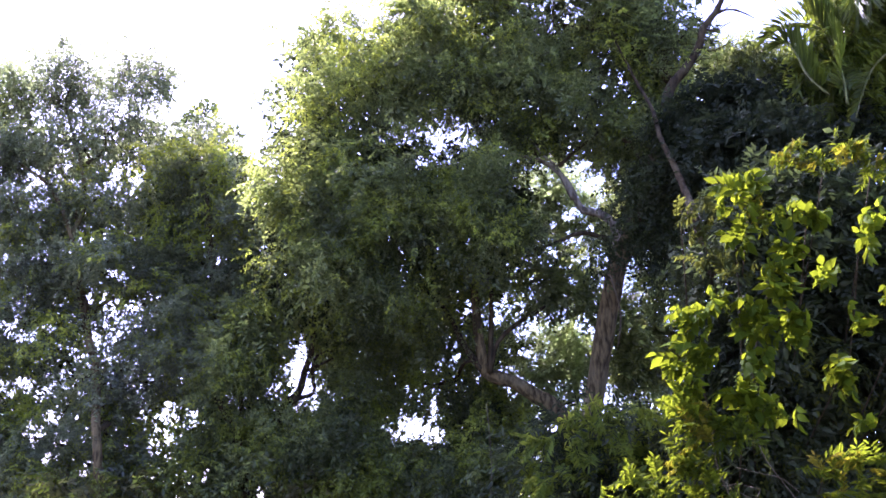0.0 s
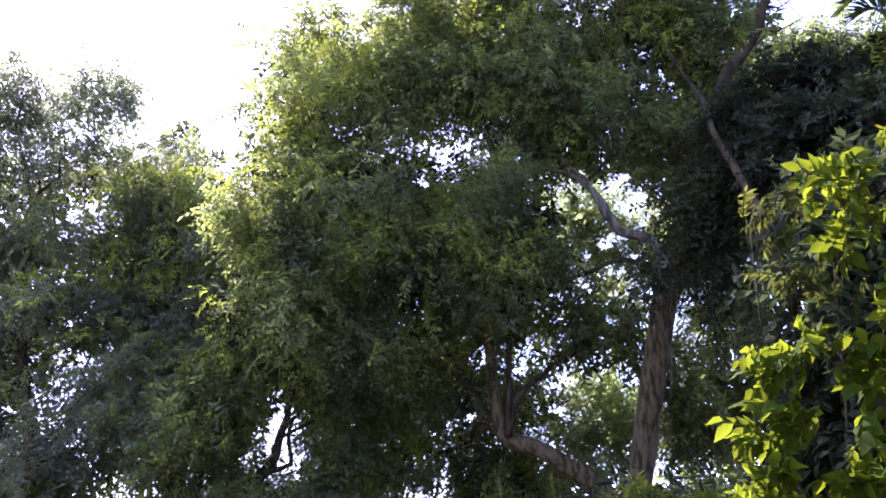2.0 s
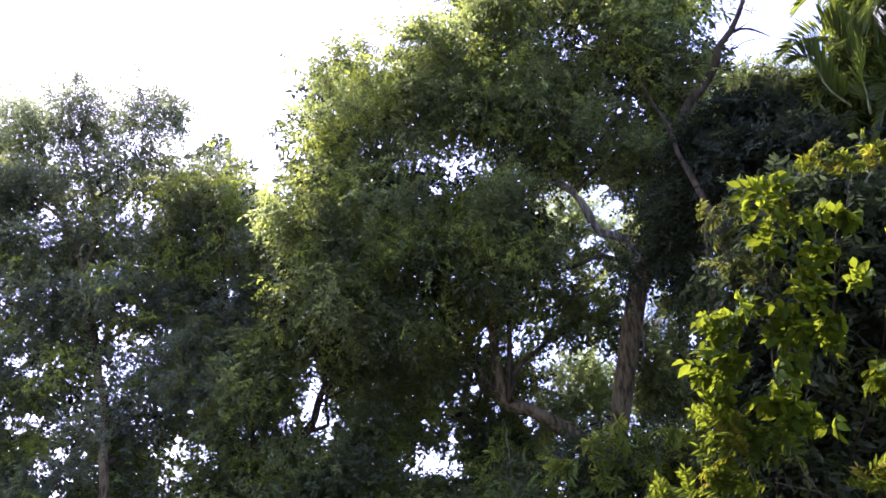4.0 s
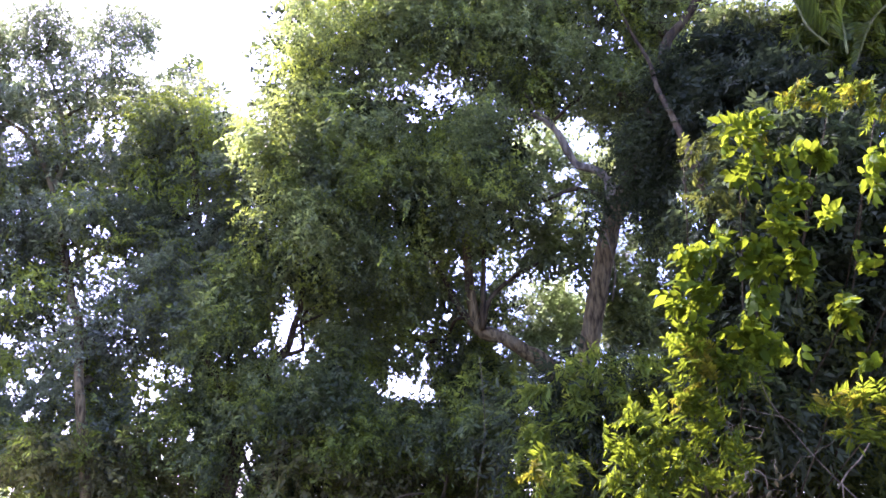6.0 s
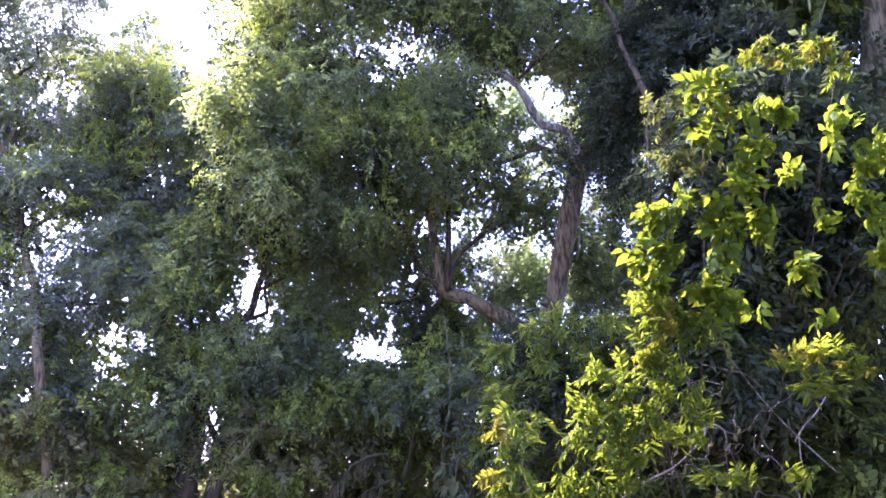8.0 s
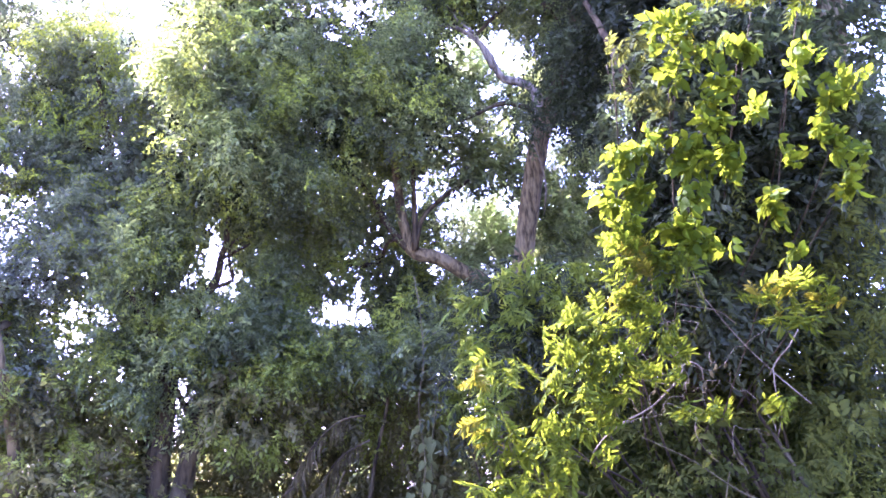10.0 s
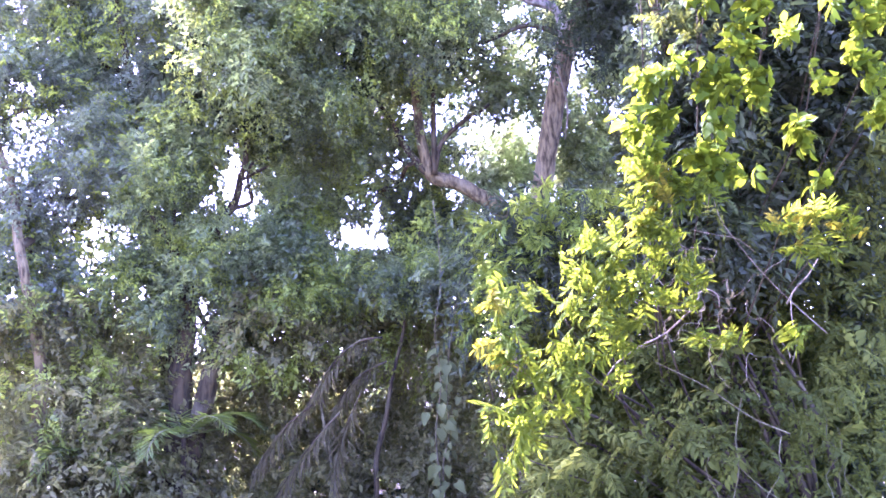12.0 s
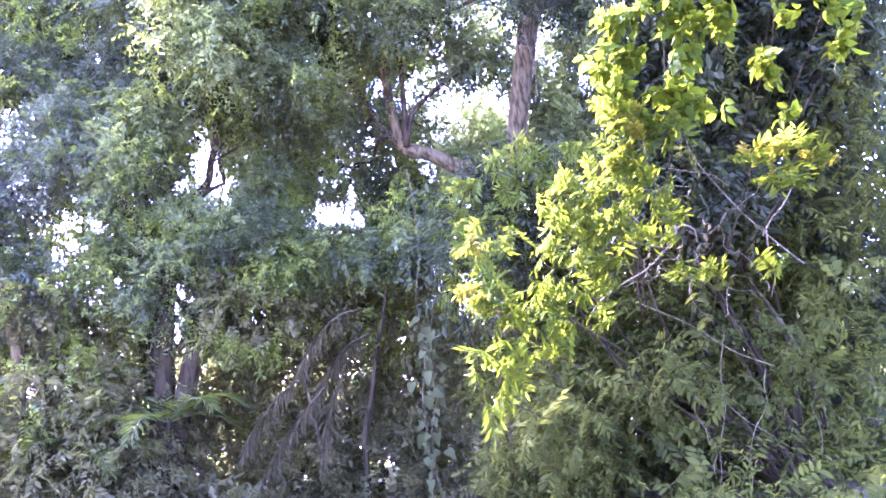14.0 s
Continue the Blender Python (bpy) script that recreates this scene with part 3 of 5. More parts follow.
DOME_CROWN = [
    (-3.77, 11.52, 8.63, 0.24, 0.7, 0.29),
    (-4.06, 11.6, 8.0, 0.4, 0.7, 0.26),
    (-3.42, 11.59, 8.0, 0.26, 0.7, 0.26),
    (-3.74, 11.6, 8.0, 0.35, 0.7, 0.35),
    (-4.5, 11.55, 8.38, 0.31, 0.7, 0.31),
    (-2.9, 11.7, 7.07, 0.22, 0.7, 0.4),
    (-4.22, 11.67, 7.34, 0.66, 0.7, 0.48),
    (-3.32, 11.68, 7.25, 0.53, 0.7, 0.48),
    (-2.96, 11.6, 7.96, 0.19, 0.7, 0.18),
    (-3.87, 11.77, 6.43, 0.66, 0.7, 0.48),
    (-3.06, 11.8, 6.17, 0.48, 0.7, 0.57),
    (-3.52, 11.88, 5.46, 0.57, 0.7, 0.48),
    (-4.3, 11.79, 6.33, 0.4, 0.7, 0.4),
]
MAIN_CROWN = [
    (-1.72, 10.14, 9.29, 0.35, 0.7, 0.24),
    (-1.04, 10.17, 9.06, 0.51, 0.7, 0.35),
    (-2.06, 10.22, 8.56, 0.24, 0.7, 0.2),
    (-1.43, 10.25, 8.34, 0.51, 0.7, 0.39),
    (-0.46, 10.12, 9.44, 0.35, 0.7, 0.35),
    (-0.61, 10.23, 8.52, 0.59, 0.7, 0.47),
    (0.05, 10.11, 9.53, 0.51, 0.7, 0.51),
    (0.38, 10.22, 8.62, 0.63, 0.7, 0.51),
    (0.89, 10.11, 9.54, 0.59, 0.7, 0.51),
    (1.38, 10.2, 8.8, 0.63, 0.7, 0.47),
    (1.81, 10.11, 9.54, 0.59, 0.7, 0.43),
    (0.55, 10.0, 10.49, 0.75, 0.7, 0.35),
    (1.85, 9.98, 10.69, 0.9, 0.7, 0.51),
]
MAIN_CROWN_TIP = [
    (-1.89, 10.14, 9.3, 0.29, 0.4, 0.19),
    (-1.52, 10.12, 9.5, 0.29, 0.4, 0.19),
    (-1.02, 10.09, 9.72, 0.32, 0.4, 0.18),
    (-0.42, 10.07, 9.91, 0.29, 0.4, 0.16),
]
MAIN_CROWN_SIDE = [
    (2.52, 10.18, 9.78, 0.67, 0.7, 0.56),
    (2.43, 10.29, 8.85, 0.64, 0.7, 0.48),
    (3.28, 10.19, 9.69, 0.6, 0.7, 0.56),
    (3.31, 10.29, 8.86, 0.44, 0.7, 0.48),
    (3.09, 10.06, 10.85, 1.03, 0.7, 0.56),
    (3.46, 10.25, 9.23, 0.28, 0.7, 0.4),
    (1.04, 10.39, 7.95, 0.48, 0.7, 0.44),
    (2.2, 10.37, 8.18, 0.56, 0.7, 0.4),
    (1.58, 10.37, 8.17, 0.4, 0.7, 0.32),
    (2.75, 10.41, 7.79, 0.48, 0.7, 0.48),
    (3.25, 10.39, 7.96, 0.4, 0.7, 0.56),
    (0.97, 10.5, 7.05, 0.3, 0.7, 0.33),
    (1.14, 10.55, 6.59, 0.25, 0.7, 0.24),
]
MAIN_CROWN_LOW = [
    (-1.76, 10.13, 7.6, 0.44, 0.7, 0.4),
    (-2.04, 10.2, 7.01, 0.31, 0.7, 0.36),
    (-1.7, 10.25, 6.52, 0.52, 0.7, 0.4),
    (-1.11, 10.17, 7.27, 0.56, 0.7, 0.52),
    (-0.4, 10.17, 7.27, 0.48, 0.7, 0.48),
    (-1.08, 10.26, 6.45, 0.63, 0.7, 0.48),
    (-0.45, 10.28, 6.29, 0.59, 0.7, 0.48),
    (-2.05, 10.34, 5.81, 0.59, 0.7, 0.48),
    (-1.36, 10.35, 5.66, 0.59, 0.7, 0.44),
    (0.16, 10.23, 6.7, 0.48, 0.7, 0.48),
    (0.55, 10.18, 7.2, 0.48, 0.7, 0.44),
    (0.7, 10.28, 6.3, 0.48, 0.7, 0.36),
    (-0.67, 10.35, 5.66, 0.56, 0.7, 0.36),
]
TRUNK_SIDE_CROWN = [
    (2.9, 12.2, 7.11, 0.69, 0.7, 0.35),
    (3.4, 12.12, 7.79, 0.55, 0.7, 0.55),
    (3.72, 12.21, 7.03, 0.64, 0.7, 0.55),
    (3.57, 12.3, 6.19, 0.55, 0.7, 0.64),
    (3.43, 12.4, 5.39, 0.5, 0.7, 0.6),
    (3.11, 12.35, 5.83, 0.18, 0.7, 0.46),
    (1.53, 12.22, 6.91, 0.55, 0.7, 0.37),
    (3.13, 12.48, 4.69, 0.5, 0.7, 0.55),
    (4.06, 12.1, 7.99, 0.55, 0.7, 0.64),
    (3.96, 12.41, 5.3, 0.55, 0.7, 0.73),
]
TRUNK_FRONT_CROWN = [
    (2.08, 9.91, 6.02, 0.31, 0.4, 0.12),
    (2.93, 9.88, 6.28, 0.33, 0.4, 0.3),
    (3.05, 9.79, 7.02, 0.37, 0.4, 0.45),
    (2.7, 9.82, 6.82, 0.3, 0.4, 0.33),
    (3.25, 9.71, 7.75, 0.33, 0.4, 0.45),
    (3.04, 9.94, 5.71, 0.22, 0.4, 0.3),
]
TRUNK_CLUMP = [
    (1.98, 11.3, 6.17, 0.42, 0.25, 0.38),
    (2.22, 11.35, 5.75, 0.21, 0.25, 0.25),
    (1.56, 11.33, 5.95, 0.29, 0.25, 0.29),
    (2.79, 11.38, 5.47, 0.25, 0.25, 0.5),
    (2.98, 11.45, 4.89, 0.29, 0.25, 0.42),
]
FORK_CROWN = [
    (0.08, 11.53, 5.9, 0.52, 0.7, 0.39),
    (-0.25, 11.61, 5.23, 0.52, 0.7, 0.47),
    (-0.75, 11.6, 5.3, 0.64, 0.7, 0.52),
    (-1.24, 11.63, 5.05, 0.52, 0.7, 0.52),
    (-0.73, 11.69, 4.49, 0.52, 0.7, 0.39),
    (-1.22, 11.7, 4.4, 0.6, 0.7, 0.47),
    (0.33, 11.6, 5.31, 0.34, 0.7, 0.34),
    (0.5, 12.0, 4.42, 0.52, 0.7, 0.43),
    (1.06, 12.2, 4.26, 0.6, 0.6, 0.39),
    (0.01, 11.69, 4.49, 0.26, 0.7, 0.34),
    (-1.6, 11.57, 5.55, 0.52, 0.7, 0.34),
    (0.5, 11.47, 6.42, 0.52, 0.7, 0.34),
    (0.96, 11.53, 5.91, 0.17, 0.7, 0.21),
    (0.72, 12.0, 5.1, 0.3, 0.4, 0.25),
    (1.1, 12.0, 5.16, 0.25, 0.4, 0.25),
    (0.95, 12.0, 5.5, 0.25, 0.4, 0.2),
]
EDGE_CROWN = [
    (4.7, 11.76, 10.06, 0.35, 0.5, 0.27),
    (5.1, 11.74, 10.22, 0.35, 0.5, 0.29),
    (5.48, 11.74, 10.28, 0.31, 0.5, 0.27),
    (5.75, 11.76, 10.07, 0.27, 0.5, 0.32),
    (5.97, 11.79, 9.86, 0.23, 0.5, 0.41),
    (4.82, 11.8, 9.75, 0.55, 0.5, 0.23),
    (4.45, 11.7, 10.00, 0.25, 0.4, 0.25),
    (4.73, 11.7, 10.27, 0.23, 0.4, 0.19),
    (5.77, 11.7, 9.53, 0.13, 0.3, 0.21),
    (6.07, 11.7, 10.03, 0.13, 0.3, 0.28),
]
PALE_CROWN = [
    (1.8, 12.69, 5.45, 0.56, 0.3, 0.42),
    (2.06, 12.74, 5.0, 0.56, 0.3, 0.38),
    (1.52, 12.73, 5.09, 0.38, 0.3, 0.38),
    (2.25, 12.39, 8.11, 0.42, 0.3, 0.38),
    (1.88, 12.35, 8.41, 0.56, 0.3, 0.28),
    (3.0, 12.42, 7.82, 0.47, 0.3, 0.38),
    (1.9, 12.45, 7.57, 0.38, 0.3, 0.38),
    (2.75, 12.46, 7.5, 0.33, 0.3, 0.28),
    (1.63, 12.39, 8.11, 0.38, 0.3, 0.38),
    (3.16, 12.37, 8.3, 0.38, 0.3, 0.28),
    (2.13, 12.49, 7.23, 0.38, 0.3, 0.28),
]
BACK_CROWN = [
    (2.15, 13.5, 3.68, 0.67, 0.25, 0.58),
    (2.66, 13.59, 2.82, 0.77, 0.25, 0.77),
    (3.37, 13.53, 3.43, 0.77, 0.25, 0.77),
    (3.48, 13.66, 2.21, 0.86, 0.25, 0.77),
    (1.9, 13.61, 2.68, 0.58, 0.25, 0.67),
    (4.09, 13.45, 4.05, 0.67, 0.25, 0.67),
    (3.13, 13.45, 4.1, 0.58, 0.25, 0.48),
    (1.32, 13.65, 2.35, 0.58, 0.25, 0.67),
    (4.2, 13.58, 2.91, 0.67, 0.25, 0.67),
]
PALE_WALL = [
    (1.78, 12.09, 5.45, 0.4, 0.15, 0.35),
    (1.68, 12.16, 4.84, 0.35, 0.15, 0.44),
    (2.07, 12.18, 4.67, 0.35, 0.15, 0.44),
    (3.08, 12.12, 5.2, 0.35, 0.15, 0.53),
    (3.19, 12.18, 4.6, 0.35, 0.15, 0.44),
    (2.71, 12.03, 5.99, 0.27, 0.15, 0.27),
    (2.43, 12.12, 5.2, 0.27, 0.15, 0.35),
    (2.28, 12.18, 4.59, 0.35, 0.15, 0.35),
    (3.4, 12.09, 5.38, 0.27, 0.15, 0.35),
    (1.38, 12.21, 4.33, 0.44, 0.15, 0.27),
    (2.08, 12.1, 5.37, 0.4, 0.15, 0.35),
]
YOUNG_CROWN = [
    (-2.5, 10.93, 5.02, 0.44, 0.7, 0.57),
    (-2.22, 11.01, 4.33, 0.2, 0.7, 0.48),
    (-2.77, 11.01, 4.32, 0.48, 0.7, 0.57),
    (-1.35, 11.07, 3.81, 0.57, 0.7, 0.48),
    (-2.02, 11.1, 3.51, 0.65, 0.7, 0.48),
    (-2.93, 11.1, 3.5, 0.65, 0.7, 0.48),
    (-1.1, 11.14, 3.16, 0.73, 0.7, 0.4),
    (-0.05, 11.13, 3.24, 0.81, 0.7, 0.4),
    (0.85, 11.1, 3.54, 0.65, 0.7, 0.48),
    (-2.36, 11.17, 2.93, 0.81, 0.7, 0.48),
]
FRONT_SHRUB = [
    (1.21, 8.91, 3.28, 0.29, 0.5, 0.22),
    (1.49, 8.89, 3.47, 0.26, 0.5, 0.19),
    (1.77, 8.88, 3.53, 0.39, 0.5, 0.22),
    (2.21, 8.88, 3.59, 0.39, 0.5, 0.22),
    (2.51, 8.89, 3.48, 0.32, 0.5, 0.26),
    (1.58, 8.94, 3.05, 0.45, 0.5, 0.29),
    (1.15, 8.96, 2.87, 0.32, 0.5, 0.26),
    (2.07, 8.93, 3.11, 0.39, 0.5, 0.32),
    (2.43, 8.94, 3.0, 0.32, 0.5, 0.32),
    (1.32, 9.0, 2.52, 0.39, 0.5, 0.32),
]
UNDERSTORY = [
    (-4.36, 10.97, 2.85, 1.0, 0.8, 0.54),
    (-3.59, 11.61, 2.55, 0.9, 0.8, 0.57),
    (-1.43, 11.19, 2.69, 0.71, 0.8, 0.63),
    (-0.69, 11.53, 3.29, 0.73, 0.8, 0.49),
    (-0.26, 11.8, 2.66, 0.75, 0.8, 0.58),
    (0.4, 11.95, 3.12, 0.68, 0.8, 0.51),
    (0.69, 12.03, 2.46, 0.59, 0.8, 0.59),
    (-4.04, 10.89, 1.84, 1.06, 0.8, 0.61),
    (-3.09, 11.13, 1.49, 0.93, 0.8, 0.62),
    (-2.08, 12.27, 2.09, 0.77, 0.8, 0.69),
    (-1.32, 12.52, 1.63, 0.79, 0.8, 0.87),
    (-0.26, 12.53, 1.56, 0.79, 0.8, 0.79),
    (0.63, 12.35, 1.34, 0.69, 0.8, 0.86),
]
UNDERGROWTH = [
    (-4.18, 10.58, 1.0, 1.02, 0.8, 0.51),
    (-3.14, 10.82, 0.69, 0.97, 0.8, 0.52),
    (-2.22, 12.01, 0.78, 0.91, 0.8, 0.75),
    (-1.0, 12.04, 0.54, 0.83, 0.8, 0.75),
    (0.08, 11.86, 0.4, 0.82, 0.8, 0.65),
    (1.02, 11.62, 0.73, 0.64, 0.8, 0.8),
    (-2.59, 10.48, 0.12, 1.79, 0.8, 0.5),
    (0.04, 10.92, -0.17, 1.86, 0.8, 0.52),
    (1.3, 12.1, 1.78, 0.51, 0.8, 0.68),
    (1.98, 9.87, 0.17, 1.07, 0.8, 0.6),
]
PALM_SHADE = [
    (3.97, 9.31, 7.76, 0.57, 0.40, 0.32),
    (3.64, 9.34, 7.49, 0.43, 0.40, 0.29),
    (4.38, 9.34, 7.52, 0.50, 0.40, 0.39),
    (4.60, 9.40, 7.00, 0.50, 0.40, 0.43),
    (3.44, 9.41, 6.94, 0.36, 0.40, 0.36),
    (5.19, 9.33, 7.56, 0.43, 0.40, 0.57),
    (4.10, 9.40, 7.01, 0.50, 0.40, 0.36),
    (5.47, 9.29, 7.96, 0.36, 0.40, 0.71),
    (3.76, 9.29, 7.93, 0.50, 0.40, 0.21),
    (4.49, 9.30, 7.85, 0.43, 0.40, 0.29),
    (3.81, 8.75, 6.98, 0.73, 0.40, 0.40),
    (4.24, 8.40, 6.77, 0.51, 0.40, 0.44),
    (3.33, 9.37, 7.25, 0.21, 0.40, 0.43),
]
PALM_CURTAIN = [
    (5.76, 9.15, 9.14, 0.32, 0.3, 0.5),
    (5.73, 9.26, 8.21, 0.32, 0.3, 0.57),
    (5.27, 9.27, 8.13, 0.29, 0.3, 0.36),
    (5.86, 9.05, 10.03, 0.43, 0.3, 0.43),
    (5.04, 9.28, 8.05, 0.18, 0.3, 0.29),
    (4.98, 8.8, 8.44, 0.19, 0.2, 0.29),
    (5.49, 8.8, 9.38, 0.26, 0.25, 0.37),
    (4.95, 8.9, 7.99, 0.14, 0.2, 0.22),
    (5.35, 8.9, 8.56, 0.22, 0.25, 0.37),
]
RIGHT_WOOD = [
    (5.16, 9.15, 6.49, 0.61, 0.5, 0.5),
    (6.03, 9.12, 6.72, 0.61, 0.5, 1.0),
    (5.72, 9.36, 4.61, 0.83, 0.5, 1.22),
    (4.56, 9.11, 5.08, 0.76, 0.5, 0.76),
    (3.83, 9.2, 4.29, 0.54, 0.5, 0.76),
    (6.83, 8.95, 8.27, 0.66, 0.5, 1.11),
    (4.7, 9.29, 3.54, 1.08, 0.5, 0.65),
    (3.0, 10.3, 0.8, 1.5, 0.4, 0.9),
    (2.9, 10.2, 2.2, 1.0, 0.4, 0.8),
    (4.6, 10.2, 1.4, 1.2, 0.4, 1.2),
    (5.1, 9.9, 2.9, 0.9, 0.4, 0.8),
]
RIGHT_EDGE = [
    (5.58, 8.92, 2.31, 0.56, 0.4, 0.62),
    (5.87, 8.8, 3.36, 0.56, 0.4, 0.74),
    (5.53, 8.96, 1.09, 0.61, 0.4, 0.92),
    (5.36, 8.96, 2.9, 0.38, 0.4, 0.44),
]
# shoot ends of the sunlit shrub: x, y, z and spread
SUNNY_FACE = [(2.30, 6.6, 4.28, 0.20), (2.32, 6.6, 3.93, 0.20), (2.22, 6.6, 3.61, 0.18), (2.71, 6.6, 3.49, 0.20), (2.63, 6.6, 3.63, 0.13), (2.83, 6.6, 4.27, 0.15), (2.87, 6.6, 4.12, 0.17), (2.83, 6.6, 3.90, 0.15), (3.20, 6.6, 4.18, 0.17), (3.08, 6.6, 4.65, 0.15), (3.12, 6.6, 4.48, 0.15), (3.22, 6.6, 4.92, 0.15), (3.48, 6.6, 5.17, 0.17), (2.94, 6.6, 3.42, 0.13), (3.17, 6.6, 3.98, 0.10), (2.14, 6.6, 3.80, 0.12), (2.48, 6.6, 3.35, 0.12)]
SUNNY_SIDE = [(4.08, 6.7, 5.25, 0.15), (3.99, 6.7, 5.04, 0.13), (4.29, 6.7, 4.85, 0.18), (4.46, 6.7, 4.93, 0.16), (4.27, 6.7, 4.37, 0.17), (4.36, 6.7, 4.21, 0.15), (4.15, 6.7, 4.49, 0.12), (3.60, 6.7, 3.79, 0.12), (3.57, 6.7, 3.66, 0.10), (2.86, 6.7, 5.51, 0.14), (3.05, 6.7, 5.60, 0.14), (2.70, 6.7, 5.39, 0.11), (2.92, 6.7, 5.21, 0.11), (2.86, 6.7, 5.01, 0.09), (3.54, 6.7, 4.69, 0.13), (3.78, 6.7, 4.22, 0.13), (4.29, 6.7, 3.97, 0.12), (3.30, 6.7, 5.29, 0.11), (2.60, 6.7, 4.45, 0.15), (3.70, 6.7, 3.37, 0.09)]
FINE_TOP = [(3.46, 6.7, 5.93, 0.18), (4.03, 6.7, 5.91, 0.22), (3.77, 6.7, 5.79, 0.15), (2.49, 6.7, 5.35, 0.14), (3.01, 6.7, 5.39, 0.14), (4.22, 6.7, 5.77, 0.16), (2.59, 6.7, 4.84, 0.20), (2.77, 6.7, 4.68, 0.18), (2.37, 6.7, 5.28, 0.10), (3.13, 6.7, 5.15, 0.13), (2.56, 6.7, 5.06, 0.15)]
FINE_FACE = [(2.20, 6.55, 3.29, 0.19), (2.36, 6.55, 3.39, 0.13), (2.58, 6.55, 3.25, 0.17), (2.11, 6.55, 3.05, 0.13), (2.28, 6.55, 2.97, 0.19), (1.71, 6.55, 2.84, 0.13), (1.65, 6.55, 2.63, 0.20), (1.84, 6.55, 2.70, 0.17), (1.92, 6.55, 2.50, 0.20), (2.21, 6.55, 2.75, 0.16), (2.43, 6.55, 2.69, 0.15), (2.53, 6.55, 2.60, 0.11), (3.29, 6.55, 2.97, 0.16), (3.49, 6.55, 3.05, 0.12), (3.53, 6.55, 2.79, 0.14), (3.71, 6.55, 2.96, 0.15), (2.39, 6.55, 2.42, 0.12), (2.50, 6.55, 2.09, 0.10), (2.74, 6.55, 2.09, 0.13), (3.27, 6.55, 2.12, 0.12), (2.03, 6.55, 2.86, 0.14), (1.79, 6.55, 2.40, 0.13)]
FINE_SKIRT = [(0.95, 6.6, 2.46, 0.16), (1.01, 6.6, 2.15, 0.14), (0.92, 6.6, 2.02, 0.12), (1.12, 6.6, 1.97, 0.15), (1.22, 6.6, 2.49, 0.16), (1.47, 6.6, 2.37, 0.15), (1.74, 6.6, 2.35, 0.14), (1.99, 6.6, 2.31, 0.14), (1.57, 6.6, 1.92, 0.15), (1.72, 6.6, 1.96, 0.16), (1.83, 6.6, 1.81, 0.12), (1.32, 6.6, 1.73, 0.18), (1.03, 6.6, 1.66, 0.16), (0.92, 6.6, 1.53, 0.13), (1.01, 6.6, 1.33, 0.10), (0.96, 6.6, 1.22, 0.08), (1.23, 6.6, 1.87, 0.16), (1.44, 6.6, 2.11, 0.12), (1.95, 6.6, 2.06, 0.11), (1.59, 6.6, 1.70, 0.12), (1.08, 6.6, 1.50, 0.15), (2.19, 6.6, 2.42, 0.12)]
DIM_SHOOTS = [(2.39, 7.2, 1.33, 0.17), (2.84, 7.2, 1.97, 0.11), (3.76, 7.2, 1.29, 0.12), (2.62, 7.2, 1.41, 0.14), (2.88, 7.2, 1.76, 0.10), (3.64, 7.2, 1.59, 0.09), (3.89, 7.2, 1.67, 0.13), (4.29, 7.2, 2.13, 0.15), (4.04, 7.2, 1.95, 0.11), (1.80, 7.2, 1.12, 0.12), (1.66, 7.2, 0.77, 0.12), (3.31, 7.2, 1.05, 0.13), (4.12, 7.2, 1.25, 0.13), (4.40, 7.2, 1.62, 0.14), (1.26, 7.2, 1.03, 0.11), (2.87, 7.2, 1.09, 0.15)]
BUSH_SHADE = [
    (1.8, 7.75, 1.14, 0.46, 0.5, 0.34),
    (2.7, 7.73, 1.28, 0.5, 0.5, 0.38),
    (3.66, 7.83, 1.31, 0.51, 0.5, 0.47),
    (4.48, 7.83, 1.26, 0.51, 0.5, 0.64),
    (4.57, 7.93, 2.22, 0.48, 0.5, 0.48),
    (4.1, 7.96, 2.81, 0.49, 0.5, 0.4),
    (2.2, 7.7, 0.67, 0.62, 0.5, 0.29),
    (3.5, 7.72, 0.52, 0.83, 0.5, 0.29),
    (4.78, 7.84, 3.89, 0.53, 0.5, 0.49),
    (3.87, 7.81, 4.16, 0.49, 0.5, 0.4),
    (3.08, 7.8, 3.33, 0.35, 0.5, 0.35),
    (4.98, 7.84, 2.96, 0.35, 0.5, 0.66),
    (4.3, 6.9, 0.3, 0.8, 0.4, 0.32),
    (5.2, 7.2, 0.5, 0.7, 0.4, 0.5),
    (2.9, 7.0, 0.25, 0.8, 0.4, 0.28),
    (1.25, 7.85, 0.85, 0.34, 0.25, 0.32),
    (3.46, 6.1, 0.2, 0.5, 0.3, 0.22),
    (2.96, 6.4, 0.2, 0.4, 0.3, 0.22),
    (1.5, 7.8, 0.35, 0.45, 0.25, 0.3),
    (1.55, 7.8, 1.35, 0.3, 0.25, 0.25),
]
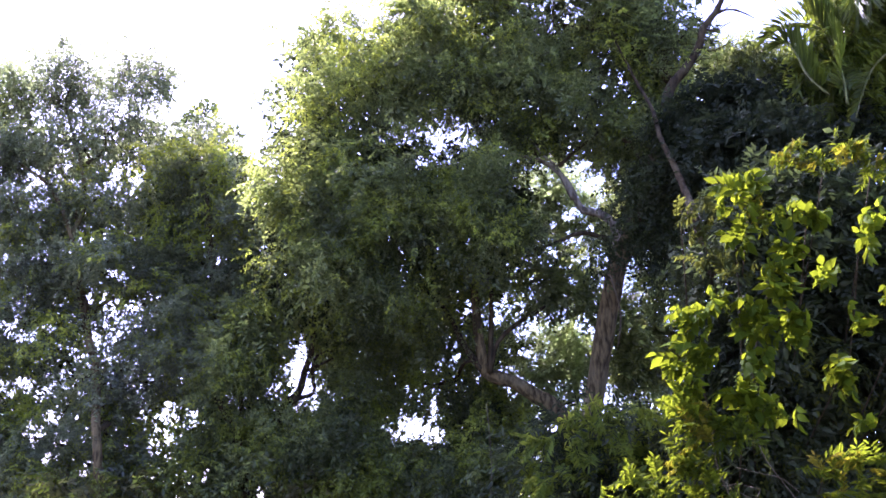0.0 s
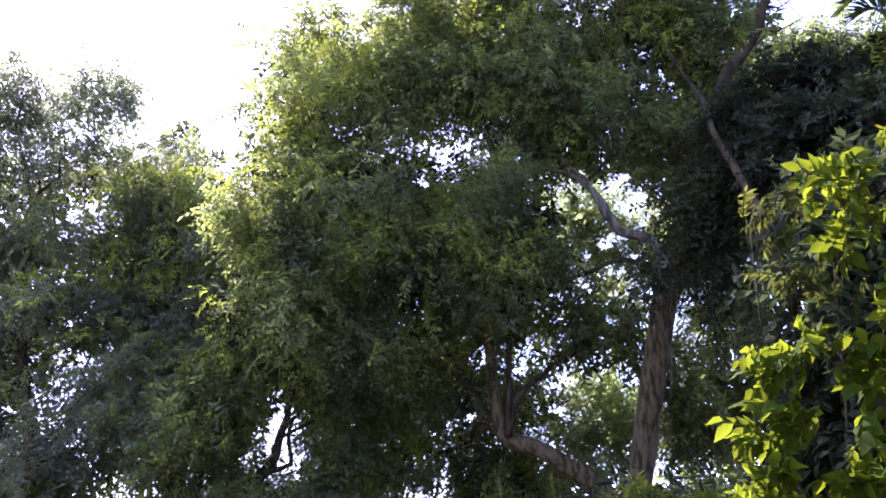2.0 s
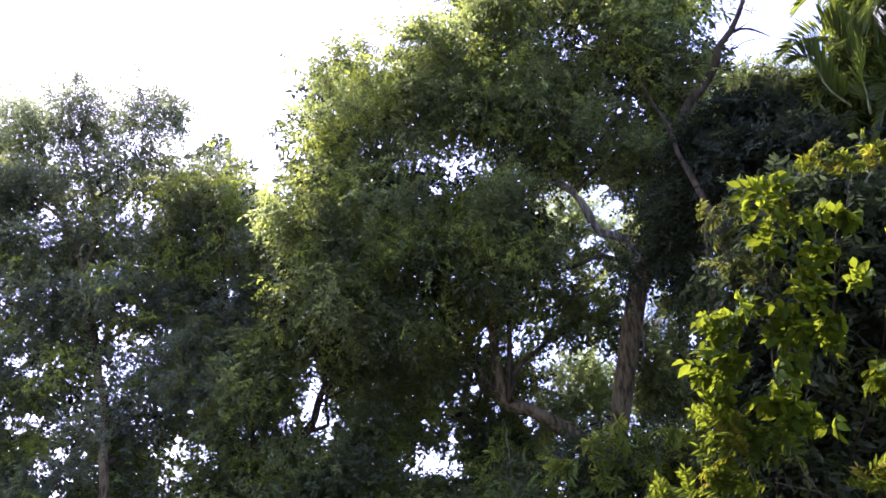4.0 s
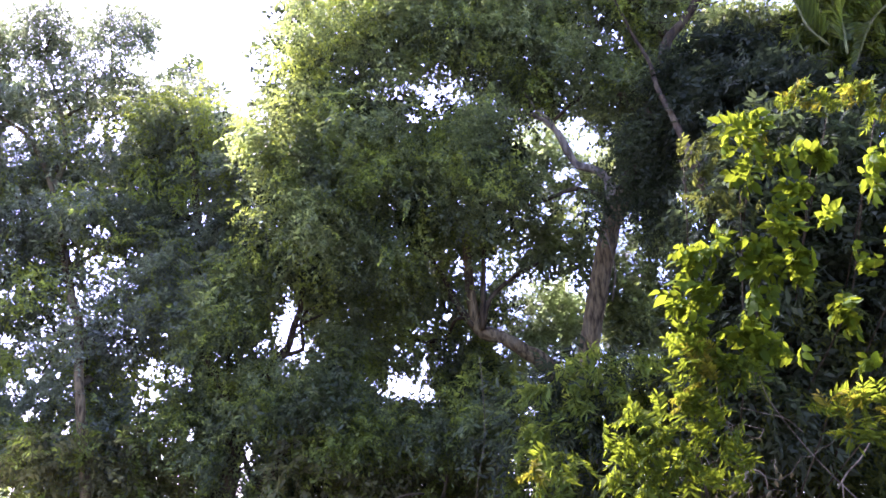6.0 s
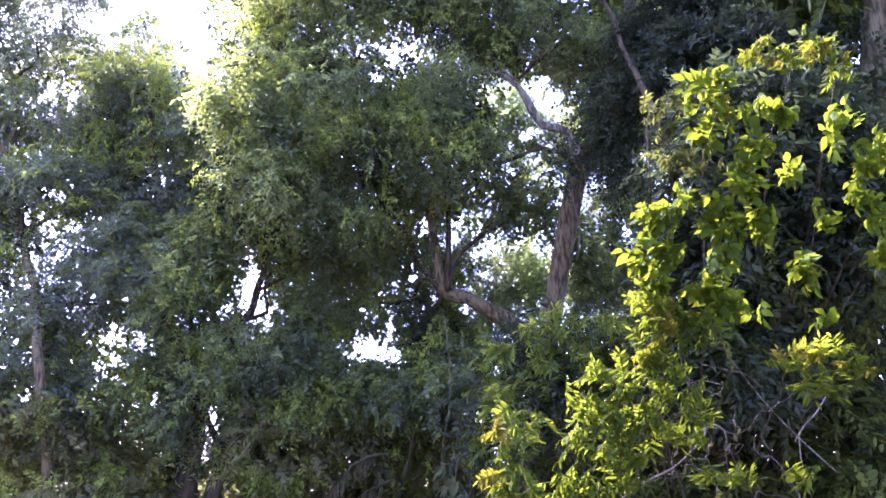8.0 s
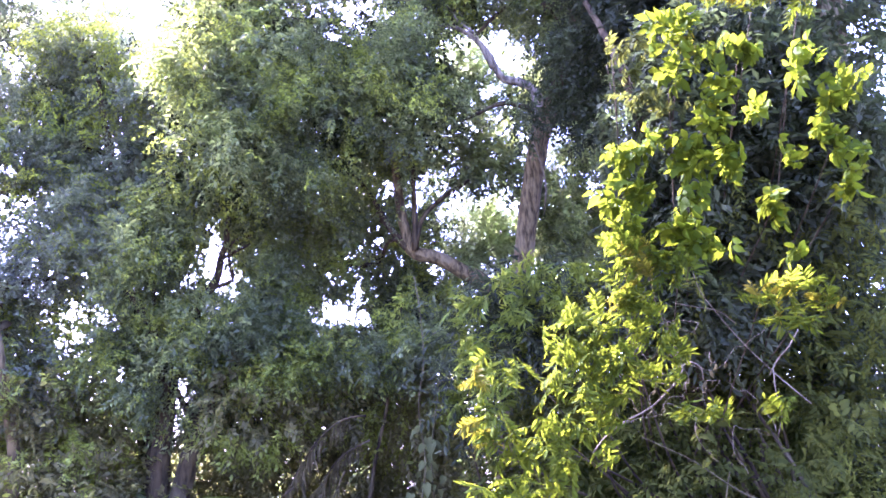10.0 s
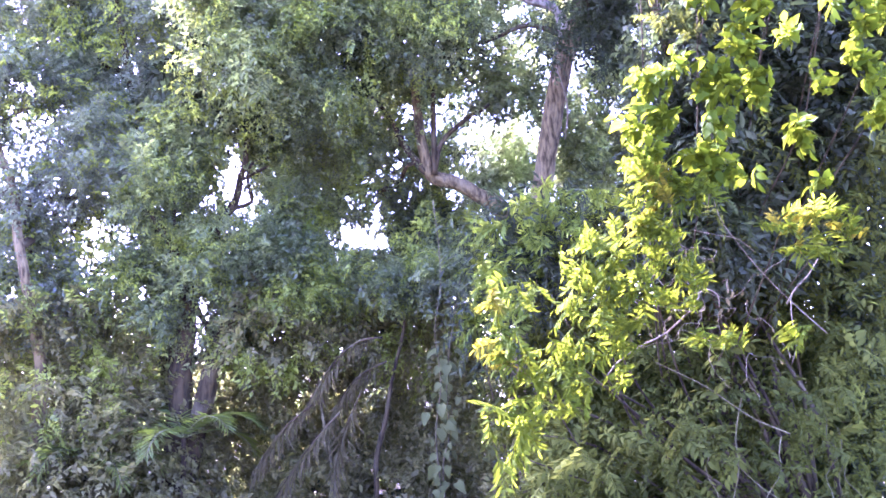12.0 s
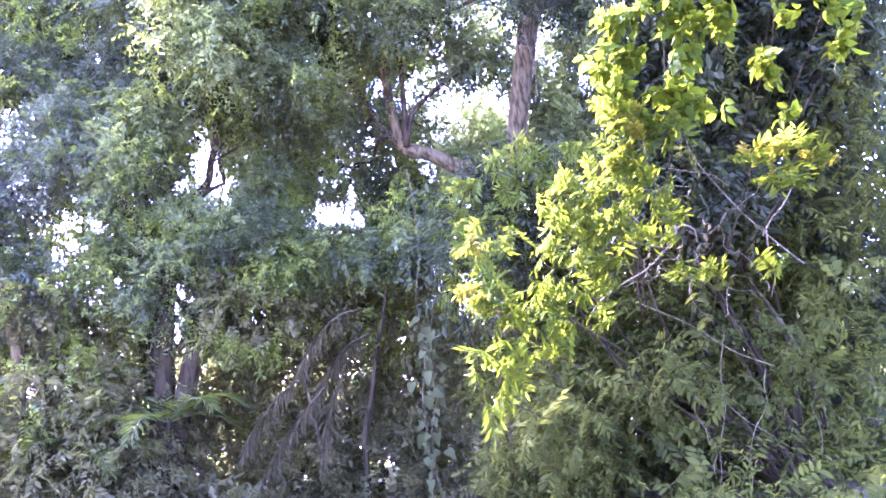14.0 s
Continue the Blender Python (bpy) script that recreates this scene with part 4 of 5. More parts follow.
BUSH_DEPTH = [
    (3.14, 8.64, 2.14, 0.62, 0.4, 0.43),
    (4.1, 8.73, 2.21, 0.53, 0.4, 0.53),
    (4.87, 8.89, 1.69, 0.64, 0.4, 0.64),
    (2.72, 8.72, 1.47, 0.57, 0.4, 0.43),
    (3.73, 8.82, 1.41, 0.63, 0.4, 0.44),
    (3.22, 8.67, 2.8, 0.44, 0.4, 0.34),
    (4.02, 8.75, 2.95, 0.44, 0.4, 0.39),
    (2.33, 8.87, 1.85, 0.44, 0.4, 0.39),
    (2.33, 8.78, 0.93, 0.62, 0.4, 0.43),
    (3.54, 8.92, 0.6, 0.73, 0.4, 0.44),
    (4.77, 9.03, 0.5, 0.78, 0.4, 0.54),
    (1.7, 8.84, 0.41, 0.57, 0.4, 0.38),
    (2.09, 9.22, 2.38, 0.41, 0.4, 0.31),
    (2.19, 9.09, 1.75, 0.45, 0.4, 0.35),
    (1.61, 9.12, 1.43, 0.35, 0.4, 0.45),
]
BUSH_HEART = [
    (3.41, 7.82, 5.84, 0.33, 0.5, 0.28),
    (4.22, 8.01, 5.94, 0.53, 0.5, 0.44),
    (3.94, 8.11, 5.0, 0.63, 0.5, 0.53),
    (3.3, 8.1, 4.25, 0.43, 0.5, 0.53),
    (4.32, 8.19, 4.29, 0.53, 0.5, 0.73),
    (3.44, 8.11, 3.24, 0.71, 0.5, 0.47),
    (3.04, 7.91, 4.98, 0.28, 0.5, 0.28),
    (3.0, 8.19, 3.46, 0.38, 0.5, 0.38),
    (5.0, 7.92, 4.94, 0.43, 0.5, 1.04),
]
MAIN_TRUNK = [(1.82, 11.14, 1.37, 0.160), (1.93, 11.02, 2.42, 0.148), (2.05, 10.92, 3.32, 0.141), (2.20, 10.83, 4.11, 0.134), (2.35, 10.73, 5.01, 0.134), (2.47, 10.66, 5.63, 0.138), (2.55, 10.61, 6.03, 0.138), (2.67, 10.57, 6.35, 0.148), (2.88, 10.54, 6.69, 0.129)]
LIMB_BEND = [(2.64, 10.58, 6.34, 0.102), (2.54, 10.53, 6.72, 0.065), (2.35, 10.52, 6.86, 0.059), (2.13, 10.51, 6.90, 0.053), (2.03, 10.50, 7.05, 0.048), (1.92, 10.47, 7.28, 0.043), (1.73, 10.44, 7.50, 0.037), (1.49, 10.43, 7.65, 0.030), (1.24, 10.42, 7.71, 0.022), (1.00, 10.42, 7.76, 0.013)]
LIMB_FORKLET = [(1.98, 10.48, 7.05, 0.036), (1.84, 10.44, 7.34, 0.030), (1.74, 10.42, 7.56, 0.024), (1.56, 10.40, 7.71, 0.018), (1.36, 10.37, 7.99, 0.012)]
LIMB_TOP = [(2.70, 9.96, 6.43, 0.135), (2.92, 9.91, 6.91, 0.104), (3.07, 9.84, 7.48, 0.095), (3.22, 9.78, 8.06, 0.086), (3.33, 9.73, 8.49, 0.076), (3.55, 9.70, 8.77, 0.068), (3.75, 9.66, 9.10, 0.058), (3.83, 9.63, 9.37, 0.054), (4.01, 9.60, 9.62, 0.045), (4.20, 9.56, 10.01, 0.036), (4.37, 9.49, 10.57, 0.022)]
LIMB_TOP_TWIG = [(3.96, 9.61, 9.55, 0.018), (4.17, 9.59, 9.66, 0.016), (4.37, 9.60, 9.64, 0.014), (4.57, 9.61, 9.53, 0.007)]
LIMB_TOP_SPRIG = [(3.83, 9.63, 9.37, 0.014), (3.99, 9.63, 9.32, 0.011), (4.20, 9.62, 9.46, 0.007), (4.44, 9.61, 9.51, 0.005)]
LIMB_TOP_SHOOT = [(3.75, 9.66, 9.10, 0.014), (3.88, 9.67, 9.01, 0.011), (4.04, 9.66, 9.06, 0.009), (4.25, 9.65, 9.19, 0.005)]
LIMB_TOP_LEFT = [(3.49, 10.20, 8.80, 0.061), (3.14, 10.14, 9.25, 0.053), (2.74, 10.11, 9.53, 0.042), (2.24, 10.09, 9.71, 0.034), (1.74, 10.09, 9.76, 0.023)]
LIMB_LOW = [(2.70, 10.67, 6.44, 0.045), (2.39, 10.65, 6.54, 0.035), (2.07, 10.65, 6.60, 0.030), (1.67, 10.67, 6.43, 0.023), (1.27, 10.68, 6.30, 0.015)]
LIMB_RIGHT = [(2.81, 10.76, 6.52, 0.078), (3.13, 10.77, 6.44, 0.054), (3.36, 10.79, 6.26, 0.043), (3.59, 10.80, 6.18, 0.035)]
LEANING_STEM = [(3.07, 8.14, 5.10, 0.051), (2.98, 8.09, 5.53, 0.047), (2.90, 8.06, 5.79, 0.044), (2.98, 8.45, 6.18, 0.041), (2.97, 8.79, 6.74, 0.036), (2.94, 9.15, 7.34, 0.031), (2.94, 9.50, 8.01, 0.026), (2.87, 9.77, 8.51, 0.023), (2.70, 9.73, 8.87, 0.018), (2.55, 9.69, 9.22, 0.007)]
FORK_TRUNK = [(2.27, 11.31, 3.44, 0.175), (2.02, 11.26, 3.88, 0.155), (1.72, 11.22, 4.22, 0.134), (1.42, 11.20, 4.40, 0.108), (1.11, 11.18, 4.57, 0.101), (0.83, 11.17, 4.63, 0.101), (0.72, 11.16, 4.79, 0.087), (0.65, 11.11, 5.18, 0.074), (0.62, 11.06, 5.66, 0.064), (0.52, 11.00, 6.16, 0.054), (0.36, 10.93, 6.75, 0.040), (0.27, 10.87, 7.27, 0.027)]
FORK_BOUGH = [(0.78, 11.17, 4.67, 0.074), (0.60, 11.15, 4.82, 0.061), (0.40, 11.12, 5.10, 0.047), (0.24, 11.08, 5.42, 0.034), (-0.00, 11.05, 5.74, 0.027), (-0.29, 11.03, 5.90, 0.017)]
FORK_SHOOT = [(0.80, 11.07, 4.65, 0.047), (0.81, 11.02, 5.08, 0.039), (0.82, 10.97, 5.55, 0.035), (0.80, 10.92, 5.96, 0.031), (0.68, 10.87, 6.37, 0.024)]
FORK_TWIG = [(0.81, 11.06, 4.72, 0.039), (0.91, 11.02, 5.08, 0.035), (1.17, 10.99, 5.33, 0.031), (1.47, 10.97, 5.52, 0.027), (1.59, 10.96, 5.60, 0.016)]
YOUNG_TRUNK = [(-2.62, 11.36, 2.10, 0.157), (-2.60, 11.28, 2.80, 0.141), (-2.35, 11.20, 3.52, 0.118), (-2.08, 11.13, 4.12, 0.078), (-1.89, 11.11, 4.35, 0.059), (-1.82, 11.07, 4.62, 0.051), (-1.74, 11.04, 4.89, 0.043), (-1.70, 11.01, 5.21, 0.031)]
YOUNG_FORK = [(-2.07, 11.13, 4.11, 0.035), (-1.88, 11.11, 4.27, 0.031), (-1.66, 11.10, 4.35, 0.027), (-1.70, 11.07, 4.62, 0.024), (-1.65, 11.05, 4.86, 0.020), (-1.41, 11.04, 4.94, 0.016)]
YOUNG_TWIG = [(-1.82, 11.07, 4.62, 0.024), (-1.60, 11.06, 4.74, 0.020), (-1.41, 11.05, 4.83, 0.012)]
LEFT_TRUNK = [(-4.28, 10.86, 0.13, 0.087), (-4.24, 10.78, 0.79, 0.084), (-4.17, 10.70, 1.45, 0.077), (-4.11, 10.64, 1.99, 0.074), (-4.13, 10.59, 2.40, 0.071), (-4.22, 10.53, 2.96, 0.063), (-4.38, 10.50, 3.73, 0.059), (-4.66, 10.85, 4.53, 0.056), (-4.93, 11.04, 5.02, 0.058), (-5.19, 11.26, 5.59, 0.054), (-5.34, 11.20, 6.18, 0.047), (-5.61, 11.11, 6.96, 0.039), (-5.94, 11.05, 7.49, 0.032), (-6.33, 11.02, 7.76, 0.021)]
LEFT_LIMB = [(-5.12, 11.28, 5.43, 0.040), (-4.86, 11.26, 5.68, 0.032), (-4.59, 11.24, 5.85, 0.024), (-4.41, 11.21, 6.10, 0.016)]
LEFT_LIMB_HIGH = [(-5.53, 11.25, 6.65, 0.049), (-5.39, 11.18, 7.27, 0.041), (-5.51, 11.11, 7.82, 0.032), (-5.71, 11.05, 8.38, 0.024), (-5.90, 11.00, 8.85, 0.016)]
DOME_TRUNK = [(-2.81, 12.15, 1.38, 0.183), (-2.96, 11.98, 2.84, 0.167), (-3.15, 11.89, 3.61, 0.142), (-3.25, 11.80, 4.40, 0.117), (-3.28, 11.71, 5.22, 0.092), (-3.39, 11.61, 6.08, 0.067), (-3.55, 11.51, 6.96, 0.050), (-3.67, 11.41, 7.89, 0.029)]
DARK_TRUNK = [(-2.82, 11.36, 0.33, 0.127), (-2.67, 11.25, 1.31, 0.120), (-2.56, 11.15, 2.17, 0.112), (-2.50, 11.09, 2.74, 0.105), (-2.53, 11.02, 3.33, 0.097), (-2.67, 10.97, 3.77, 0.075), (-2.94, 10.92, 4.23, 0.052)]
SLANT_TRUNK = [(-2.67, 11.36, 0.31, 0.150), (-2.34, 11.22, 1.58, 0.135), (-2.08, 11.12, 2.43, 0.127), (-1.76, 11.05, 3.06, 0.112), (-1.45, 10.99, 3.56, 0.075)]
THIN_STEM_A = [(-0.23, 11.47, 0.25, 0.042), (-0.10, 11.40, 0.90, 0.038), (0.04, 11.34, 1.41, 0.034), (0.13, 11.28, 1.92, 0.026), (0.31, 11.21, 2.58, 0.023), (0.40, 11.13, 3.25, 0.015), (0.58, 11.05, 3.92, 0.008)]
THIN_STEM_B = [(-0.70, 11.79, 0.10, 0.027), (-0.72, 11.71, 0.85, 0.023), (-0.83, 11.62, 1.61, 0.019), (-0.88, 11.53, 2.37, 0.016), (-0.99, 11.43, 3.29, 0.008)]
PALM_TRUNK = [(5.42, 9.34, 3.03, 0.195), (5.84, 9.06, 5.54, 0.182), (6.09, 8.85, 7.34, 0.169), (6.25, 8.68, 8.85, 0.156)]
DARK_PALM_TRUNK = [(4.03, 10.34, 3.13, 0.216), (4.17, 10.10, 5.18, 0.202), (4.18, 9.91, 6.86, 0.187), (4.21, 9.77, 8.10, 0.180)]
SECOND_PALM_TRUNK = [(4.16, 9.84, 3.08, 0.192), (4.39, 9.62, 5.03, 0.178), (4.56, 9.44, 6.62, 0.172), (4.64, 9.31, 7.72, 0.165)]
FOOT_TRUNK = [(1.62, 9.92, -0.50, 0.156), (1.63, 9.85, 0.10, 0.144), (1.63, 9.81, 0.48, 0.128), (1.63, 9.77, 0.84, 0.115), (1.63, 9.71, 1.27, 0.096), (1.63, 9.68, 1.69, 0.061)]
TRUNK_CREEPER = [(2.40, 10.33, 5.86, 0.011), (2.46, 10.35, 5.67, 0.011), (2.51, 10.38, 5.46, 0.011), (2.53, 10.40, 5.28, 0.011), (2.51, 10.42, 5.09, 0.011), (2.48, 10.44, 4.90, 0.007)]
FROND_ARCH = [(5.01, 8.50, 7.79, 0.018), (5.00, 8.53, 8.32, 0.016), (4.91, 8.56, 8.61, 0.013), (4.69, 8.59, 8.71, 0.011), (4.46, 8.62, 8.66, 0.008), (4.27, 8.65, 8.53, 0.006)]
FROND_FALL = [(6.00, 8.60, 9.97, 0.018), (5.52, 8.63, 9.71, 0.015), (5.14, 8.66, 9.65, 0.012), (4.83, 8.69, 9.51, 0.009), (4.63, 8.72, 9.33, 0.006)]
FROND_SIDE = [(5.86, 8.55, 9.08, 0.018), (5.54, 8.58, 8.84, 0.015), (5.25, 8.61, 8.42, 0.012), (5.05, 8.64, 7.89, 0.009), (4.93, 8.67, 7.41, 0.006)]
FROND_LEFT = [(5.00, 8.40, 7.42, 0.018), (5.02, 8.43, 7.82, 0.016), (5.01, 8.46, 8.19, 0.013), (4.99, 8.49, 8.47, 0.011), (4.90, 8.52, 8.72, 0.008), (4.75, 8.55, 8.95, 0.006)]
FROND_LOW = [(4.83, 8.45, 7.57, 0.016), (4.64, 8.48, 7.82, 0.014), (4.58, 8.51, 8.04, 0.012), (4.53, 8.54, 8.26, 0.009), (4.46, 8.57, 8.38, 0.007), (4.36, 8.60, 8.37, 0.005)]
FROND_EDGE = [(5.72, 8.50, 8.25, 0.018), (5.48, 8.53, 8.02, 0.014), (5.28, 8.56, 7.62, 0.010), (5.11, 8.59, 7.16, 0.006)]
PALM_HEARTS = [(6.17, 8.61, 9.45, 0.033), (4.15, 9.56, 8.19, 0.035), (4.64, 9.30, 7.84, 0.034)]
SMALL_PALM_FOOT = [(-2.46, 10.85, 1.32, 0.036), (-3.63, 10.87, 1.13, 0.036)]
DRY_FROND_A = [(0.03, 10.45, 2.44, 0.013), (-0.25, 10.51, 2.41, 0.011), (-0.54, 10.57, 2.21, 0.009), (-0.80, 10.63, 1.86, 0.007), (-1.02, 10.69, 1.50, 0.005)]
DRY_FROND_B = [(0.07, 10.60, 2.15, 0.012), (-0.27, 10.66, 1.99, 0.010), (-0.53, 10.72, 1.69, 0.007), (-0.75, 10.78, 1.30, 0.005)]
DRY_FROND_C = [(-0.85, 10.50, 1.66, 0.011), (-1.17, 10.56, 1.42, 0.009), (-1.41, 10.62, 1.13, 0.007), (-1.60, 10.68, 0.81, 0.005)]
DRY_FROND_D = [(-0.52, 10.40, 1.55, 0.012), (-0.84, 10.46, 1.22, 0.010), (-1.13, 10.52, 0.85, 0.007), (-1.40, 10.58, 0.43, 0.005)]
DRY_FROND_E = [(-0.25, 10.55, 1.80, 0.011), (-0.42, 10.61, 1.44, 0.009), (-0.56, 10.67, 1.05, 0.007), (-0.63, 10.73, 0.61, 0.005)]
VINE_A = [(0.69, 10.03, 4.05, 0.005), (0.74, 10.09, 3.57, 0.007), (0.75, 10.15, 3.02, 0.007), (0.66, 10.21, 2.47, 0.007), (0.71, 10.28, 1.86, 0.009), (0.63, 10.35, 1.26, 0.009), (0.66, 10.42, 0.65, 0.009), (0.65, 10.50, -0.01, 0.009)]
VINE_B = [(1.00, 10.24, 3.09, 0.005), (0.88, 10.31, 2.47, 0.007), (0.79, 10.38, 1.86, 0.007), (0.80, 10.45, 1.24, 0.007), (0.71, 10.50, 0.84, 0.007), (0.74, 10.58, 0.16, 0.007)]
VINE_C = [(1.22, 9.71, 1.56, 0.005), (1.26, 9.76, 1.11, 0.006), (1.33, 9.81, 0.66, 0.006), (1.36, 9.87, 0.22, 0.006)]
TWIG_CURL = [(1.81, 6.81, 1.83, 0.007), (1.91, 6.80, 1.94, 0.007), (2.08, 6.79, 2.05, 0.008), (2.32, 6.78, 2.16, 0.008), (2.49, 6.76, 2.30, 0.009), (2.58, 6.75, 2.38, 0.010), (2.59, 6.74, 2.48, 0.010), (2.55, 6.73, 2.55, 0.005)]
TWIG_LOOP = [(2.58, 6.74, 2.44, 0.006), (2.66, 6.74, 2.49, 0.006), (2.75, 6.74, 2.44, 0.006), (2.76, 6.75, 2.34, 0.005)]
TWIG_LONG = [(2.86, 6.90, 3.31, 0.004), (2.92, 6.92, 3.10, 0.004), (3.05, 6.94, 2.90, 0.004), (3.23, 6.97, 2.67, 0.005), (3.46, 7.00, 2.42, 0.006), (3.79, 7.03, 2.11, 0.006)]
TWIG_ARCH = [(2.65, 6.83, 2.99, 0.003), (2.83, 6.84, 2.95, 0.003), (3.01, 6.84, 2.91, 0.004), (3.15, 6.85, 2.80, 0.004)]
TWIG_FLAT = [(1.88, 6.74, 2.48, 0.002), (2.10, 6.75, 2.42, 0.003), (2.33, 6.75, 2.35, 0.004), (2.53, 6.76, 2.31, 0.004)]
TWIG_RISE = [(3.35, 6.80, 2.35, 0.007), (3.44, 6.79, 2.48, 0.007), (3.54, 6.78, 2.57, 0.006), (3.64, 6.76, 2.71, 0.005)]
TWIG_DROP = [(3.44, 6.90, 2.41, 0.006), (3.44, 6.92, 2.22, 0.005), (3.47, 6.94, 2.03, 0.004), (3.41, 6.96, 1.85, 0.003)]
TWIG_UP = [(2.66, 6.89, 2.50, 0.007), (2.58, 6.86, 2.74, 0.006), (2.48, 6.83, 3.02, 0.005), (2.46, 6.79, 3.35, 0.004)]
TWIG_LOW = [(2.33, 7.15, 1.93, 0.004), (2.75, 7.18, 1.71, 0.004), (3.13, 7.21, 1.44, 0.005), (3.47, 7.23, 1.28, 0.006)]
TANGLE = [(2.15, 6.90, 2.39, 0.009), (2.39, 6.89, 2.47, 0.009), (2.58, 6.87, 2.64, 0.009), (2.67, 6.91, 2.27, 0.009), (2.83, 6.85, 2.82, 0.009), (2.91, 6.88, 2.58, 0.009), (2.97, 6.91, 2.34, 0.009), (3.13, 6.87, 2.61, 0.009), (2.41, 6.93, 2.09, 0.009), (2.75, 6.94, 2.07, 0.009), (3.20, 6.92, 2.23, 0.009), (3.03, 6.95, 1.92, 0.009)]
ROOTS = [(3.16, 7.33, 1.31, 0.014), (3.34, 7.36, 1.05, 0.014), (3.45, 7.35, 1.13, 0.014), (3.67, 7.34, 1.21, 0.014), (3.91, 7.36, 1.03, 0.014), (4.09, 7.38, 0.87, 0.014), (4.26, 7.37, 0.95, 0.014), (2.93, 7.35, 1.09, 0.014)]

# ---- ground: one sheet out to the horizon, uneven near by ----
def ground():
    r = np.concatenate([np.linspace(0, 24, 49), np.geomspace(26, 2500, 22)])
    a = np.linspace(0, 2 * np.pi, 72, endpoint=False)
    x, y = r[:, None] * np.cos(a), r[:, None] * np.sin(a) + 6
    p = np.stack([x, y, 0 * x], -1).reshape(-1, 3)
    p[:, 2] = 0.05 * wave(p, 2.6, 8) * np.exp(-(np.hypot(p[:, 0], p[:, 1]) / 60) ** 2)
    i, j = np.meshgrid(np.arange(len(r) - 1), np.arange(72), indexing="ij")
    k = (j + 1) % 72
    f = np.stack([i * 72 + j, (i + 1) * 72 + j, (i + 1) * 72 + k, i * 72 + k], -1).reshape(-1, 4)
    tagged(link_mesh("ground", p, f, EARTH, smooth=True), "brown earth with leaf litter under the wood", "ground", kind="structure")


ground()

# ---- trees ----
main_tree = thing("tree", "tall broadleaf tree with brown flaking bark and bent limbs", "tree", "trees of the wood")
stem("trunk", rooted(MAIN_TRUNK), BARK_BROWN, main_tree, "leaning trunk with brown flaking bark", sides=16, step=0.12, rough=0.022, seed=5)
# all but the bent limb and its forklet take the shade-darkened bark
for row in (LIMB_BEND, LIMB_FORKLET, LIMB_TOP, LIMB_TOP_LEFT, LIMB_TOP_TWIG, LIMB_TOP_SPRIG, LIMB_TOP_SHOOT, LIMB_LOW, LIMB_RIGHT):
    stem("limb", row, BARK_PALE if row is LIMB_BEND or row is LIMB_FORKLET else BARK_DARK, main_tree, sides=9, step=0.08, seed=len(row))
boughs([LIMB_TOP, LIMB_BEND, LIMB_TOP_LEFT, LIMB_LOW], MAIN_CROWN + MAIN_CROWN_SIDE + MAIN_CROWN_LOW, BARK_DARK, main_tree, 11, 0.05)
crown("crown", MAIN_CROWN, 7600, LEAF_DEEP, main_tree, 21, thin=-0.05, clump=0.8, pads=0.26, leaf=0.086, slim=0.4, reach=0.38)
crown("crown", MAIN_CROWN_TIP, 380, LEAF_DEEP, main_tree, 45, thin=-0.2, clump=0.5, leaf=0.1, slim=0.36, reach=0.42, gaps=False)
crown("crown", MAIN_CROWN_SIDE, 6800, LEAF_DEEP, main_tree, 22, thin=-0.05, clump=0.8, pads=0.26, leaf=0.086, slim=0.4, reach=0.38)
crown("crown", MAIN_CROWN_LOW, 7200, LEAF_DEEP, main_tree, 23, thin=-0.05, clump=0.8, pads=0.26, leaf=0.086, slim=0.4, reach=0.38)
# clump round the trunk head, shade given by its dark leaf colour
crown("crown", TRUNK_FRONT_CROWN, 1900, LEAF_SHADE, main_tree, 34, thin=-0.1, clump=0.6, gaps=False)
crown("crown", TRUNK_CLUMP, 1000, LEAF_DEEP, main_tree, 44, thin=-0.3, clump=0.6, leaf=0.095, gaps=False)
crown("crown", TRUNK_SIDE_CROWN, 4200, LEAF_DEEP, main_tree, 24, thin=-0.55, clump=0.7, pads=0.26, leaf=0.09, slim=0.4, reach=0.38)

# patches of brightened leaves imitate sun falling on the crown
for row, n, s in ((MAIN_CROWN, 3000, 121), (MAIN_CROWN_SIDE, 2400, 122), (MAIN_CROWN_LOW, 4000, 123)):
    crown("crown", row, n, LEAF_LIT, main_tree, s, "yellow-green sprays tinted as if sunlit", thin=0.5, clump=0.95, shell=4.0)

# added backing whose dark colour stands in for shade inside the crowns
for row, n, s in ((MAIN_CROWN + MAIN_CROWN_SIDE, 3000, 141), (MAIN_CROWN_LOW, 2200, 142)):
    crown("crown", inner(row), n, LEAF_SHADE, main_tree, s, "backing leaves tinted dark for shade inside the crown", thin=-0.9, leaf=0.15, slim=0.5, reach=0.4)

twig_rng = np.random.default_rng(17)
for k in range(34):
    x, y, z, r = LIMB_TOP[5 + k % 6]
    p, w = np.array([x, y, z]), unit(twig_rng.normal(0, 1, 3) * np.array([1.2, 0.6, 0.6]) + np.array([0.7, -0.1, 0.35]))
    line = [(*p, 0.006)]
    for j in range(5):
        w = unit(w + twig_rng.normal(0, 0.35, 3))
        p = p + w * twig_rng.uniform(0.08, 0.17)
        line.append((*p, 0.0055 - 0.0008 * j))
    stem("twig", line, BARK_DARK, main_tree, sides=4, step=0.08, seed=k)

stem("creeper", TRUNK_CREEPER, TWIG_PALE, main_tree, "thin pale creeper hanging on the trunk", sides=5, step=0.04, seed=3)

